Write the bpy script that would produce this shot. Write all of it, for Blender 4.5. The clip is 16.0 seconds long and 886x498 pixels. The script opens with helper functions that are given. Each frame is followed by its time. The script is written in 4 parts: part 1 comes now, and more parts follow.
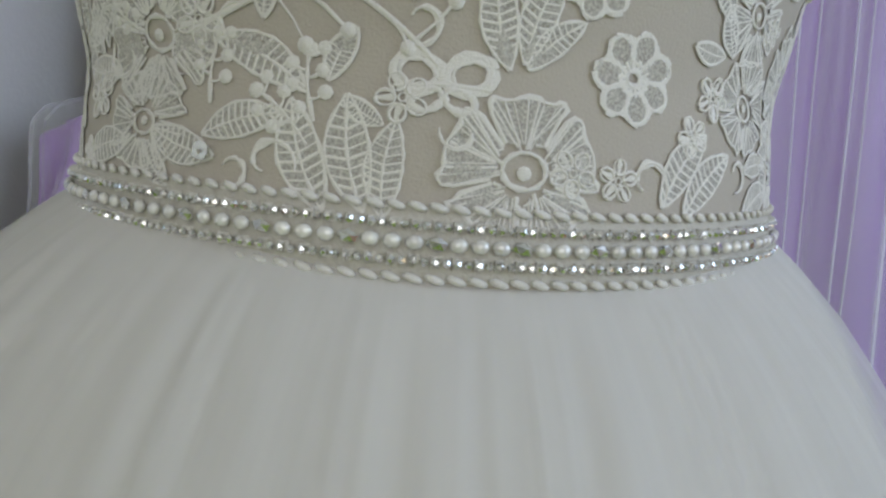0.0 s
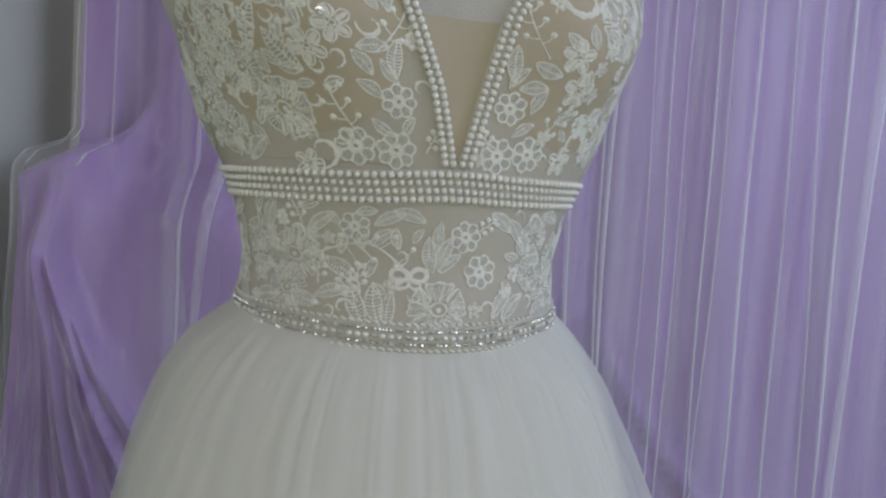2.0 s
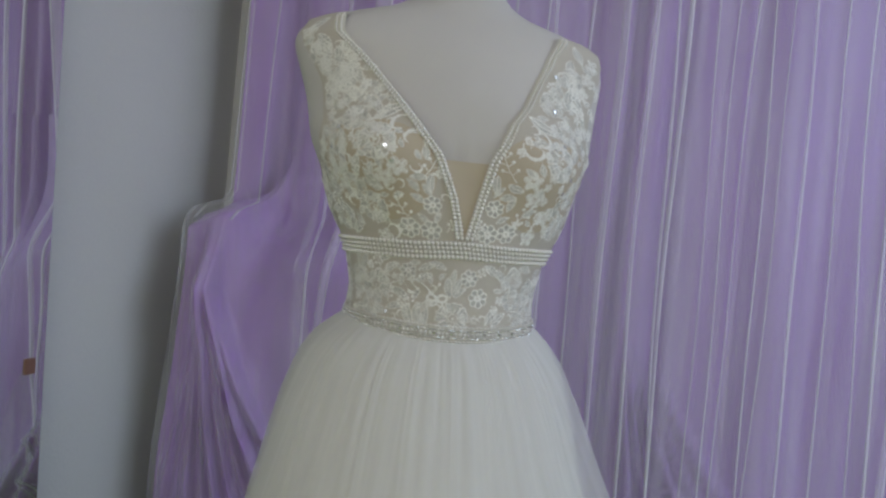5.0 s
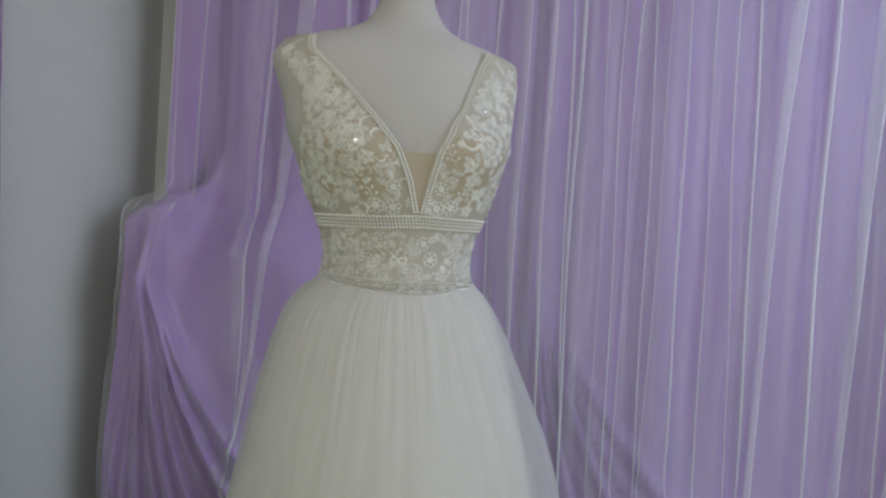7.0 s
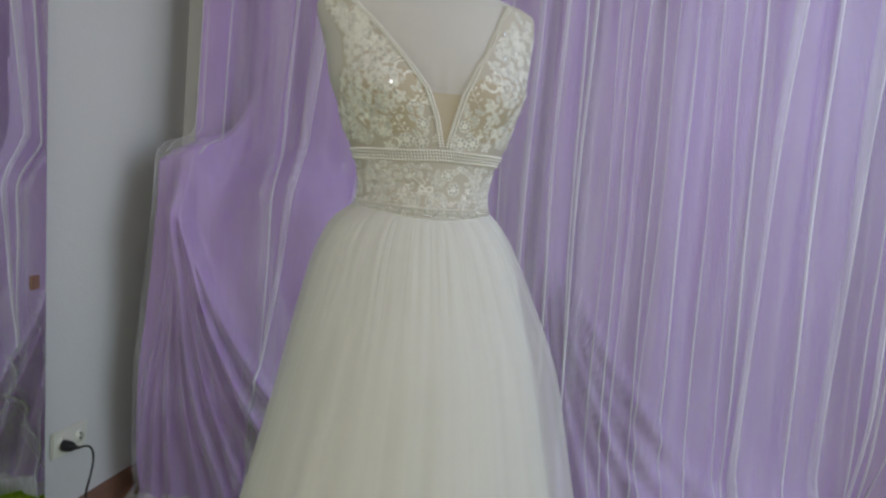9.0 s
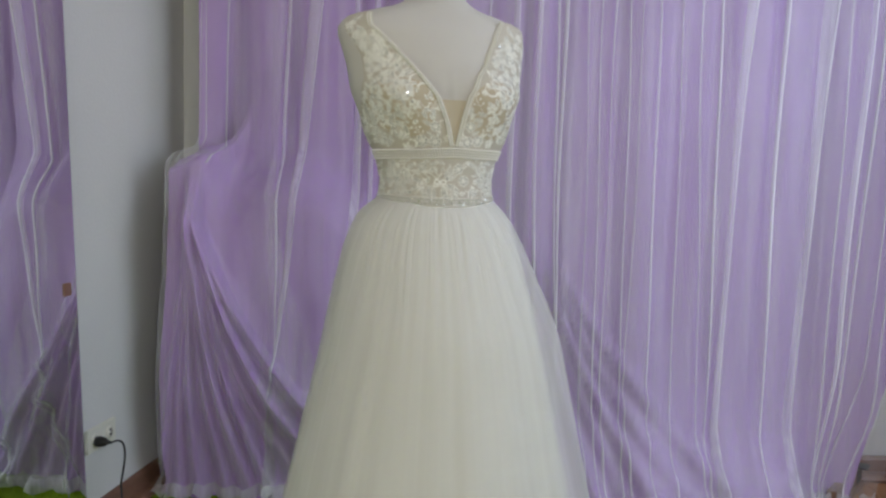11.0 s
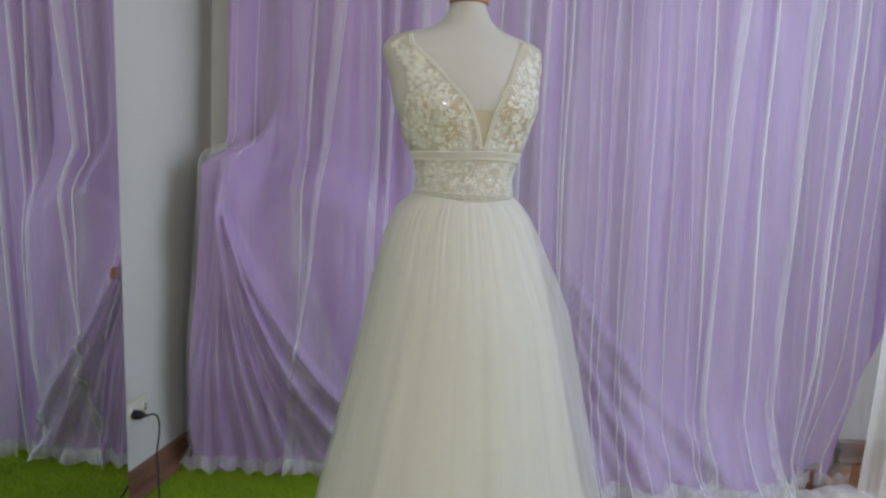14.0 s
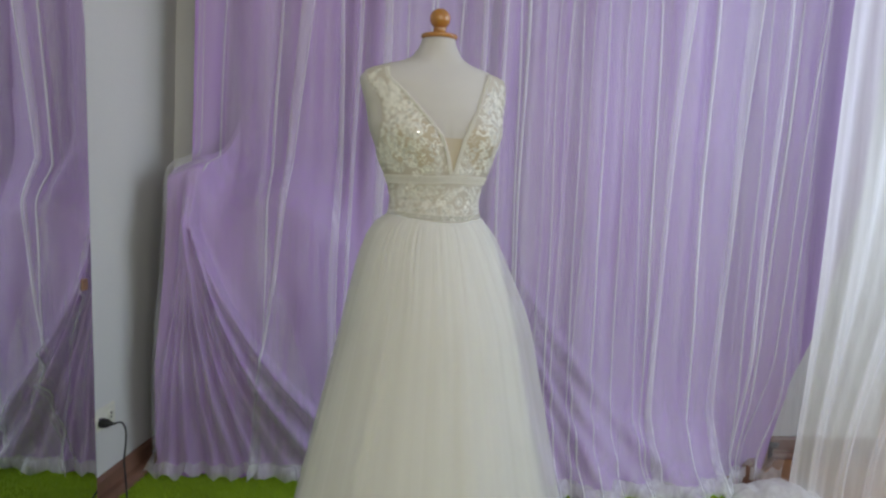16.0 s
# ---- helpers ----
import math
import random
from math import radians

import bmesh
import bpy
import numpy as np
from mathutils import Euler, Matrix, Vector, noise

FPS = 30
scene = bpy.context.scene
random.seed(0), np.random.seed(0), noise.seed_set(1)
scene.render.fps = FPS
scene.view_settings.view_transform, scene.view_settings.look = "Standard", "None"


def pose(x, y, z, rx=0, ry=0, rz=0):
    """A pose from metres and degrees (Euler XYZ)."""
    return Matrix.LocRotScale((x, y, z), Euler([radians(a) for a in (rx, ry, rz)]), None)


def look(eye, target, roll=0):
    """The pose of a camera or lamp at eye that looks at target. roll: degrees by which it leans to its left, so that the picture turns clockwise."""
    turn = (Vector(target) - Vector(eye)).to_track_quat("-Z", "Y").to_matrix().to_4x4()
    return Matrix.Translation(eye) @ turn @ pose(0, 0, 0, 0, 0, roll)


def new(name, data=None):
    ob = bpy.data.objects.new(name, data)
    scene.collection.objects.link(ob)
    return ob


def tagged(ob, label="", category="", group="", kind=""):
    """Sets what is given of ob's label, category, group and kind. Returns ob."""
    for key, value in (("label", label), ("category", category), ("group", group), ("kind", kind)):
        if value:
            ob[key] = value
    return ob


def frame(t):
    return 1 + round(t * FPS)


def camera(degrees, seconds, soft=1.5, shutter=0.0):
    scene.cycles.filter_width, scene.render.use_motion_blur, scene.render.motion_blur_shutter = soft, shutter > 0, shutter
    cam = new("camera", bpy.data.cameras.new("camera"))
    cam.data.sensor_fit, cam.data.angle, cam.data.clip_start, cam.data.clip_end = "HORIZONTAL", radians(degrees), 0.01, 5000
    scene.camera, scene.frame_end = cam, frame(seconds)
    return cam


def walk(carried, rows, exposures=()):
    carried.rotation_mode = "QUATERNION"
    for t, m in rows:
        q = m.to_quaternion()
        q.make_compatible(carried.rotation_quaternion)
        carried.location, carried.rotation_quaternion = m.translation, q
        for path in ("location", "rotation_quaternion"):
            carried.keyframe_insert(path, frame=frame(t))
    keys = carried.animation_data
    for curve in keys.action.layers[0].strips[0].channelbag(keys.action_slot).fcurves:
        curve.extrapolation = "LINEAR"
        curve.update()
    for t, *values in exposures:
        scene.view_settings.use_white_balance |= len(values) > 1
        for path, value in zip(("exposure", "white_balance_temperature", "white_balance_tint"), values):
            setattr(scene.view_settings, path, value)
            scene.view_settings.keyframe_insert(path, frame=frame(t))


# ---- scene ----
cam = camera(61.0, 16.0, soft=2.5)
PATH = [
    (0, (0.036, -0.309, 1.163), (-0.13, 1.676, 0.988), 3.8),
    (0.5, (0.025, -0.381, 1.195), (0.0, 1.592, 0.872), 3.1),
    (1, (0.015, -0.45, 1.217), (0.119, 1.528, 0.937), 3.1),
    (1.5, (0.001, -0.5, 1.23), (0.143, 1.482, 1.004), 3.5),
    (2, (0.035, -0.575, 1.235), (0.054, 1.419, 1.078), 3.7),
    (2.5, (0.069, -0.641, 1.244), (-0.054, 1.35, 1.105), 1.9),
    (3, (0.084, -0.69, 1.243), (-0.106, 1.299, 1.151), 2.1),
    (3.5, (0.093, -0.733, 1.242), (-0.129, 1.254, 1.18), 3.3),
    (3.7, (0.096, -0.752, 1.254), (-0.138, 1.232, 1.16), 3.8),
    (5.8, (0.149, -1.012, 1.241), (-0.149, 0.965, 1.234), 5.6),
    (6, (0.139, -1.032, 1.236), (-0.072, 0.956, 1.197), 5.3),
    (6.5, (0.105, -1.086, 1.231), (-0.046, 0.907, 1.169), 4.6),
    (7, (0.1, -1.131, 1.228), (0.055, 0.867, 1.179), 3.5),
    (7.5, (0.089, -1.163, 1.225), (0.126, 0.835, 1.159), 2.9),
    (8, (0.072, -1.197, 1.216), (0.125, 0.8, 1.121), 2.6),
    (8.5, (0.077, -1.219, 1.2), (0.054, 0.777, 1.072), 3.8),
    (8.7, (0.088, -1.239, 1.195), (0.028, 0.755, 1.047), 4.7),
    (10.8, (0.059, -1.446, 1.178), (0.016, 0.545, 0.998), 3.1),
    (11, (0.028, -1.47, 1.181), (0.029, 0.523, 1.011), 1.5),
    (11.5, (-0.021, -1.527, 1.179), (0.094, 0.463, 1.012), 0.3),
    (12, (-0.042, -1.541, 1.181), (0.14, 0.442, 0.993), 1.1),
    (12.5, (-0.031, -1.55, 1.194), (0.14, 0.435, 1.024), 2.8),
    (13, (-0.014, -1.608, 1.178), (0.027, 0.38, 0.966), 2.3),
    (13.5, (-0.028, -1.643, 1.176), (-0.073, 0.34, 0.915), 2.7),
    (14, (-0.045, -1.683, 1.182), (-0.024, 0.309, 1.002), 2.3),
    (14.5, (-0.055, -1.721, 1.197), (-0.003, 0.271, 1.023), 1.8),
    (15, (-0.08, -1.759, 1.21), (-0.04, 0.233, 1.043), 1.7),
    (15.5, (-0.093, -1.789, 1.219), (0.023, 0.201, 1.063), 2.7),
    (16, (-0.102, -1.803, 1.222), (0.057, 0.184, 1.055), 2.7),
]
walk(cam, [(t, look(eye, target, roll)) for t, eye, target, roll in PATH],
     exposures=[(0, -0.36, 6000, 9), (2, -0.46, 6000, 10), (3.5, -0.49, 6000, 10), (7, -0.44, 6250, 9), (11, -0.12, 6450, 9), (16, -0.14, 6450, 9)])

# ---------------------------------------------------------------- light
world = bpy.data.worlds.new("daylight")
scene.world = world
world.use_nodes = True
wn = world.node_tree
sky = wn.nodes.new("ShaderNodeTexSky")
sky.sky_type, sky.sun_disc = "NISHITA", False
sky.sun_elevation, sky.sun_rotation = radians(38), radians(120)
wn.links.new(sky.outputs[0], wn.nodes["Background"].inputs[0])
wn.nodes["Background"].inputs[1].default_value = 0.12


def area_lamp(name, eye, target, w, h, watts, color):
    """A rectangular lamp in an opening of the room: daylight, or an added fill."""
    d = bpy.data.lights.new(name, "AREA")
    d.shape, d.size, d.size_y, d.energy, d.color = "RECTANGLE", w, h, watts, color
    o = new(name, d)
    o.matrix_world = look(eye, target)
    return o


area_lamp("window_daylight", (2.52, -0.35, 1.90), (1.1, 1.3, 1.8), 2.0, 1.2, 40, (0.68, 0.80, 1.0))
# warm fill added from behind the camera, its source unseen and assumed
area_lamp("front_fill_light", (0.4, -3.25, 1.75), (-0.3, 1.0, 1.1), 2.6, 1.9, 44, (1.0, 0.92, 0.83))

area_lamp("side_room_daylight", (3.1, 3.1, 1.65), (1.9, 1.0, 1.3), 1.6, 1.4, 26, (0.88, 0.94, 1.0))

# ---------------------------------------------------------------- materials


def material(name, color, rough=0.6, metal=0.0, scale=40.0, vary=0.12, bump=0.1, fine=600.0, sheen=0.0, coat=0.0, spec=0.5, dist=0.002):
    """A principled material with colour variation at two scales and fine relief."""
    m = bpy.data.materials.new(name)
    m.use_nodes = True
    t = m.node_tree
    p = t.nodes["Principled BSDF"]
    p.inputs["Roughness"].default_value, p.inputs["Metallic"].default_value = rough, metal
    p.inputs["Sheen Weight"].default_value, p.inputs["Coat Weight"].default_value = sheen, coat
    p.inputs["Specular IOR Level"].default_value = spec
    co = t.nodes.new("ShaderNodeTexCoord")
    big, small = t.nodes.new("ShaderNodeTexNoise"), t.nodes.new("ShaderNodeTexNoise")
    big.inputs["Scale"].default_value, small.inputs["Scale"].default_value = scale * 0.1, fine
    big.inputs["Detail"].default_value, small.inputs["Detail"].default_value = 4, 3
    add = t.nodes.new("ShaderNodeMath")
    add.operation = "MULTIPLY_ADD"
    add.inputs[1].default_value = 0.4
    ramp = t.nodes.new("ShaderNodeMapRange")
    ramp.inputs["From Min"].default_value, ramp.inputs["From Max"].default_value = 0.35, 1.05
    ramp.inputs["To Min"].default_value, ramp.inputs["To Max"].default_value = 1 - vary, 1 + vary
    mul = t.nodes.new("ShaderNodeVectorMath")
    mul.operation = "SCALE"
    mul.inputs[0].default_value = color
    for n in (big, small):
        t.links.new(co.outputs["Object"], n.inputs["Vector"])
    t.links.new(small.outputs[0], add.inputs[0])
    t.links.new(big.outputs[0], add.inputs[2])
    t.links.new(add.outputs[0], ramp.inputs["Value"])
    t.links.new(ramp.outputs[0], mul.inputs["Scale"])
    t.links.new(mul.outputs[0], p.inputs["Base Color"])
    if bump:
        b = t.nodes.new("ShaderNodeBump")
        b.inputs["Strength"].default_value, b.inputs["Distance"].default_value = bump, dist
        t.links.new(small.outputs[0], b.inputs["Height"])
        t.links.new(b.outputs[0], p.inputs["Normal"])
    return m


def sheer(name, color, cover, grain=45.0, stretch=0.03, streak=0.0, around=False):
    """Net cloth: part open holes, part white thread that lets light through."""
    m = bpy.data.materials.new(name)
    m.use_nodes = True
    t = m.node_tree
    t.nodes.remove(t.nodes["Principled BSDF"])
    out = t.nodes["Material Output"]
    mix, both = t.nodes.new("ShaderNodeMixShader"), t.nodes.new("ShaderNodeMixShader")
    clear, dif, tr = (t.nodes.new(k) for k in ("ShaderNodeBsdfTransparent", "ShaderNodeBsdfDiffuse", "ShaderNodeBsdfTranslucent"))
    for n in (dif, tr):
        n.inputs["Color"].default_value = (*color, 1)
    both.inputs[0].default_value = 0.2
    co, mp, no, rg = (t.nodes.new(k) for k in ("ShaderNodeTexCoord", "ShaderNodeMapping", "ShaderNodeTexNoise", "ShaderNodeMapRange"))
    mp.inputs["Scale"].default_value = (1, 1, stretch)
    no.inputs["Scale"].default_value, no.inputs["Detail"].default_value = grain, 4.0
    rg.inputs["From Min"].default_value, rg.inputs["From Max"].default_value = 0.3, 0.7
    rg.inputs["To Min"].default_value, rg.inputs["To Max"].default_value = cover * (1 - streak), cover * (1 + streak)
    t.links.new(co.outputs["Object"], mp.inputs["Vector"])
    if around:          # streaks that run down a skirt: by the direction from its axis alone
        flat, unit = t.nodes.new("ShaderNodeVectorMath"), t.nodes.new("ShaderNodeVectorMath")
        flat.operation, unit.operation = "MULTIPLY", "NORMALIZE"
        flat.inputs[1].default_value = (1, 1, 0)
        t.links.new(co.outputs["Object"], flat.inputs[0])
        t.links.new(flat.outputs[0], unit.inputs[0])
        t.links.new(unit.outputs[0], no.inputs["Vector"])
    else:
        t.links.new(mp.outputs[0], no.inputs["Vector"])
    t.links.new(no.outputs[0], rg.inputs["Value"])
    t.links.new(rg.outputs[0], mix.inputs[0])
    t.links.new(dif.outputs[0], both.inputs[1])
    t.links.new(tr.outputs[0], both.inputs[2])
    t.links.new(clear.outputs[0], mix.inputs[1])
    t.links.new(both.outputs[0], mix.inputs[2])
    t.links.new(mix.outputs[0], out.inputs["Surface"])
    return m


WALL = material("wall_paint", (0.66, 0.66, 0.65), 0.85, scale=14, vary=0.05, bump=0.25, fine=90, dist=0.004)
CEIL = material("ceiling_paint", (0.8, 0.8, 0.78), 0.9, vary=0.03)
SATIN = material("lilac_satin", (0.37, 0.222, 0.51), 0.5, scale=25, vary=0.10, bump=0.12, fine=700, sheen=0.25, spec=0.35)
TULLE = sheer("white_tulle", (0.93, 0.93, 0.95), 0.15, streak=0.55)
TULLE_FOLD = sheer("white_tulle_fold", (0.93, 0.93, 0.95), 0.36, streak=0.2)
TULLE_EDGE = sheer("white_tulle_edge", (0.95, 0.95, 0.97), 0.62, streak=0.25)
VEIL = sheer("white_voile", (0.88, 0.88, 0.88), 0.66, streak=0.08)
SKIRT_TULLE = sheer("skirt_tulle", (0.80, 0.79, 0.765), 0.34, grain=4.5, streak=0.16, around=True)
SKIRT = material("ivory_skirt_lining", (0.655, 0.64, 0.60), 0.7, scale=30, vary=0.04, bump=0.08, fine=900, sheen=0.2)
LINEN = material("form_linen", (0.50, 0.475, 0.455), 0.9, scale=60, vary=0.08, bump=0.35, fine=900, dist=0.001)
MESH = material("nude_mesh", (0.45, 0.412, 0.355), 0.8, scale=60, vary=0.09, bump=0.3, fine=1500, dist=0.0006)
CUP = material("nude_cup", (0.44, 0.375, 0.285), 0.75, scale=60, vary=0.08, bump=0.25, fine=1500, dist=0.0006)
LACE = material("lace_thread", (0.71, 0.695, 0.65), 0.75, scale=120, vary=0.2, bump=0.6, fine=2600, dist=0.0005, sheen=0.2)
LACE_NET = sheer("lace_net", (0.70, 0.685, 0.64), 0.56, grain=1500.0, stretch=1.0, streak=0.6)
PEARL = material("pearl", (0.74, 0.72, 0.675), 0.22, scale=80, vary=0.05, bump=0.0, coat=0.6)
CRYSTAL = material("rhinestone", (0.80, 0.80, 0.78), 0.08, metal=0.85, vary=0.25, scale=900, bump=0.0)
SILVER = material("bead_setting", (0.42, 0.41, 0.37), 0.35, metal=0.7, vary=0.25, scale=300, bump=0.3, fine=1500)
SEQUIN = material("sequin", (0.9, 0.9, 0.9), 0.12, metal=0.7, vary=0.05, bump=0.0)
GLASS_BEAD = material("glass_bead", (0.74, 0.73, 0.69), 0.15, metal=0.15, vary=0.3, scale=700, bump=0.0, coat=0.8)
BELT = material("belt_ribbon", (0.52, 0.50, 0.44), 0.7, scale=80, vary=0.08, bump=0.3, fine=1500)
BEECH = material("varnished_beech", (0.36, 0.155, 0.035), 0.25, scale=120, vary=0.3, bump=0.05, fine=160, coat=0.5)
GRASS = material("green_carpet", (0.28, 0.43, 0.009), 0.95, scale=30, vary=0.28, bump=0.9, fine=240, dist=0.01)
BROWN = material("brown_skirting", (0.20, 0.105, 0.07), 0.4, scale=60, vary=0.25, bump=0.1, fine=120)
WOOD = material("wood_floor", (0.36, 0.17, 0.075), 0.4, scale=40, vary=0.3, bump=0.1, fine=60)
PLASTIC = material("socket_plastic", (0.72, 0.71, 0.62), 0.4, vary=0.05, bump=0.0)
BLACK = material("black_rubber", (0.012, 0.012, 0.012), 0.5, vary=0.1, bump=0.0)
DARK = material("dark_metal", (0.03, 0.03, 0.03), 0.4, metal=0.4, vary=0.1, bump=0.0)
MIRROR = material("mirror_glass", (0.80, 0.82, 0.81), 0.015, metal=1.0, vary=0.01, bump=0.0)

# ---------------------------------------------------------------- mesh helpers


def mesh_of(name, bm, *mats, smooth=True):
    me = bpy.data.meshes.new(name)
    bm.normal_update()
    bm.to_mesh(me)
    bm.free()
    for m in mats:
        me.materials.append(m)
    if smooth:
        me.polygons.foreach_set("use_smooth", [True] * len(me.polygons))
    return me


def part(name, bm, mat, parent, label="", smooth=True):
    o = new(name, mesh_of(name, bm, mat, smooth=smooth))
    o.parent = parent
    return tagged(o, label)


def base(name, at=(0, 0, 0), rz=0.0):
    o = new(name)
    o.empty_display_size = 0.05
    o.location, o.rotation_euler[2] = at, rz
    return o


def box(bm, lo, hi, bevel=0.0):
    r = bmesh.ops.create_cube(bm, size=1)
    for v in r["verts"]:
        v.co = Vector([(lo[i] + hi[i]) / 2 + v.co[i] * (hi[i] - lo[i]) for i in range(3)])
    if bevel:
        es = list({e for v in r["verts"] for e in v.link_edges})
        bmesh.ops.bevel(bm, geom=es, offset=bevel, segments=2, affect="EDGES")
    return bm


def slab(name, lo, hi, mat, bevel=0.0):
    o = new(name, mesh_of(name, box(bmesh.new(), lo, hi, bevel), mat, smooth=False))
    return tagged(o, kind="structure")


def grid(rows, close=False):
    """A sheet through rows of points."""
    bm = bmesh.new()
    vs = [[bm.verts.new(p) for p in r] for r in rows]
    for a, b in zip(vs, vs[1:]):
        n = len(a)
        for i in range(n if close else n - 1):
            j = (i + 1) % n
            bm.faces.new((a[i], a[j], b[j], b[i]))
    return bm


def tube(bm, pts, r, sides=8):
    """A round cord along points."""
    pts = [Vector(p) for p in pts]
    rings = []
    for i, p in enumerate(pts):
        d = (pts[min(i + 1, len(pts) - 1)] - pts[max(i - 1, 0)]).normalized()
        s = d.cross(Vector((0.3, 0.1, 1))).normalized()
        q = d.cross(s)
        rr = r[i] if isinstance(r, list) else r
        rings.append([bm.verts.new(p + (s * math.cos(a) + q * math.sin(a)) * rr) for a in (2 * math.pi * k / sides for k in range(sides))])
    for a, b in zip(rings, rings[1:]):
        for k in range(sides):
            bm.faces.new((a[k], a[(k + 1) % sides], b[(k + 1) % sides], b[k]))
    bm.faces.new(rings[0][::-1])
    bm.faces.new(rings[-1])
    return bm


def lathe(bm, prof, at, n=32):
    """A turned shape from (radius, height) pairs."""
    rings = [[bm.verts.new((at[0] + r * math.cos(2 * math.pi * k / n), at[1] + r * math.sin(2 * math.pi * k / n), at[2] + z)) for k in range(n)] for r, z in prof]
    for a, b in zip(rings, rings[1:]):
        for k in range(n):
            bm.faces.new((a[k], a[(k + 1) % n], b[(k + 1) % n], b[k]))
    bm.faces.new(rings[0][::-1])
    bm.faces.new(rings[-1])
    return bm


# ---------------------------------------------------------------- the room
LEAN = math.atan(0.123)          # the mirror wall is not quite square to the back wall


def wall_x(y):
    """The face of the mirror wall."""
    return -1.11 + 0.123 * (y - 1.03)


slab("floor", (-2.2, -3.6, -0.12), (4.2, 3.4, -0.012), WOOD)
carpet = new("carpet", mesh_of("carpet", box(bmesh.new(), (-1.9, -3.3, -0.012), (1.42, 1.62, 0.0)), GRASS, smooth=False))
tagged(carpet, "bright green short-pile artificial grass carpet on the floor", "carpet", kind="structure")
slab("wall_back", (-2.2, 1.62, 0.0), (2.35, 1.74, 2.75), WALL)
slab("wall_back_beyond_low", (1.4, 3.2, 0.0), (4.2, 3.3, 0.9), WALL)
slab("wall_back_beyond_high", (1.4, 3.2, 2.4), (4.2, 3.3, 2.75), WALL)
bm = bmesh.new()
for y0, y1 in ((-3.5, 1.62),):
    vs = []
    for z in (0.0, 2.75):
        vs.append([bm.verts.new((wall_x(y) + d, y, z)) for y, d in ((y0, 0), (y1, 0), (y1, -0.12), (y0, -0.12))])
    for k in range(4):
        bm.faces.new((vs[0][k], vs[0][(k + 1) % 4], vs[1][(k + 1) % 4], vs[1][k]))
    bm.faces.new(vs[1])
    bm.faces.new(vs[0][::-1])
tagged(new("wall_left", mesh_of("wall_left", bm, WALL, smooth=False)), kind="structure")
slab("ceiling", (-2.2, -3.6, 2.75), (4.2, 3.4, 2.85), CEIL)
# right wall with its window, front wall with an assumed opening for fill
slab("wall_right_low", (2.6, -3.5, 0.0), (2.72, 1.0, 0.85), WALL)
slab("wall_right_high", (2.6, -3.5, 2.45), (2.72, 1.0, 2.75), WALL)
slab("wall_right_near", (2.6, -3.5, 0.85), (2.72, -1.5, 2.45), WALL)
slab("wall_right_far", (2.6, 0.75, 0.85), (2.72, 1.0, 2.45), WALL)
slab("wall_right_end", (4.1, 1.0, 0.0), (4.2, 3.3, 2.75), WALL)
slab("wall_right_return", (2.72, 0.88, 0.0), (4.2, 1.0, 2.75), WALL)
slab("wall_front_low", (-2.2, -3.5, 0.0), (2.6, -3.38, 0.7), WALL)
slab("wall_front_high", (-2.2, -3.5, 2.72), (2.6, -3.38, 2.75), WALL)
slab("wall_front_left", (-2.2, -3.5, 0.7), (-1.0, -3.38, 2.72), WALL)
slab("wall_front_right", (1.85, -3.5, 0.7), (2.6, -3.38, 2.72), WALL)

# brown skirting boards with a rounded top and a foot moulding
def skirting(name, a, b, inward):
    a, b, n = Vector(a), Vector(b), Vector(inward).normalized()
    prof = [(0.002, 0.0), (0.062, 0.0), (0.064, 0.018), (0.058, 0.030), (0.044, 0.036), (0.018, 0.038), (0.016, 0.088), (0.009, 0.100), (0.002, 0.102)]
    rows = [[p + n * d + Vector((0, 0, z - 0.01)) for d, z in prof] for p in (a, b)]
    return tagged(new(name, mesh_of(name, grid(rows), BROWN, smooth=False)), kind="structure")


skirting("baseboard_left", (wall_x(-3.4), -3.4, 0.0), (wall_x(1.6), 1.6, 0.0), (1, -0.123, 0))
skirting("baseboard_back", (-0.9, 1.62, 0.0), (2.35, 1.62, 0.0), (0, -1, 0))

# ---------------------------------------------------------------- leaning wall mirror
mirror = base("wall_mirror", (-1.030, 0.745, 0.030), -LEAN)
mirror.rotation_euler = Euler((0, radians(-2.0), -LEAN))
tagged(mirror, "tall frameless mirror with a dark edge leaning on the white wall", "mirror")
part("glass", box(bmesh.new(), (-0.004, -0.75, 0.0), (0.0, 0.0, 2.05)), MIRROR, mirror, "clear silvered mirror glass", smooth=False)
part("backing", box(bmesh.new(), (-0.014, -0.752, -0.004), (-0.0045, 0.003, 2.055)), DARK, mirror, "dark backing board", smooth=False)
part("clip", box(bmesh.new(), (-0.002, -0.062, 0.80), (0.005, -0.030, 0.838), 0.002), BROWN, mirror, "small brown mounting clip", smooth=False)

# ---------------------------------------------------------------- socket, plug and cord
sock = base("wall_socket", (wall_x(1.00) + 0.001, 1.00, 0.31), -LEAN)
tagged(sock, "off-white double wall socket low on the white wall", "socket")
part("plate", box(bmesh.new(), (0, -0.085, -0.042), (0.011, 0.085, 0.042), 0.004), PLASTIC, sock, smooth=False)
for dy in (-0.042, 0.042):
    bm = bmesh.new()
    bmesh.ops.create_cone(bm, cap_ends=True, segments=24, radius1=0.021, radius2=0.019, depth=0.006, matrix=pose(0.012, dy, 0, 0, 90, 0))
    part("socket_well", bm, PLASTIC, sock)
    bm = bmesh.new()
    for k in (-1, 1):
        bmesh.ops.create_cone(bm, cap_ends=True, segments=10, radius1=0.0045, radius2=0.0045, depth=0.003, matrix=pose(0.0155, dy, k * 0.008, 0, 90, 0))
    part("pin_hole", bm, BLACK, sock)
cable = base("power_cable", (wall_x(0.95) + 0.018, 0.955, 0.305), -LEAN)
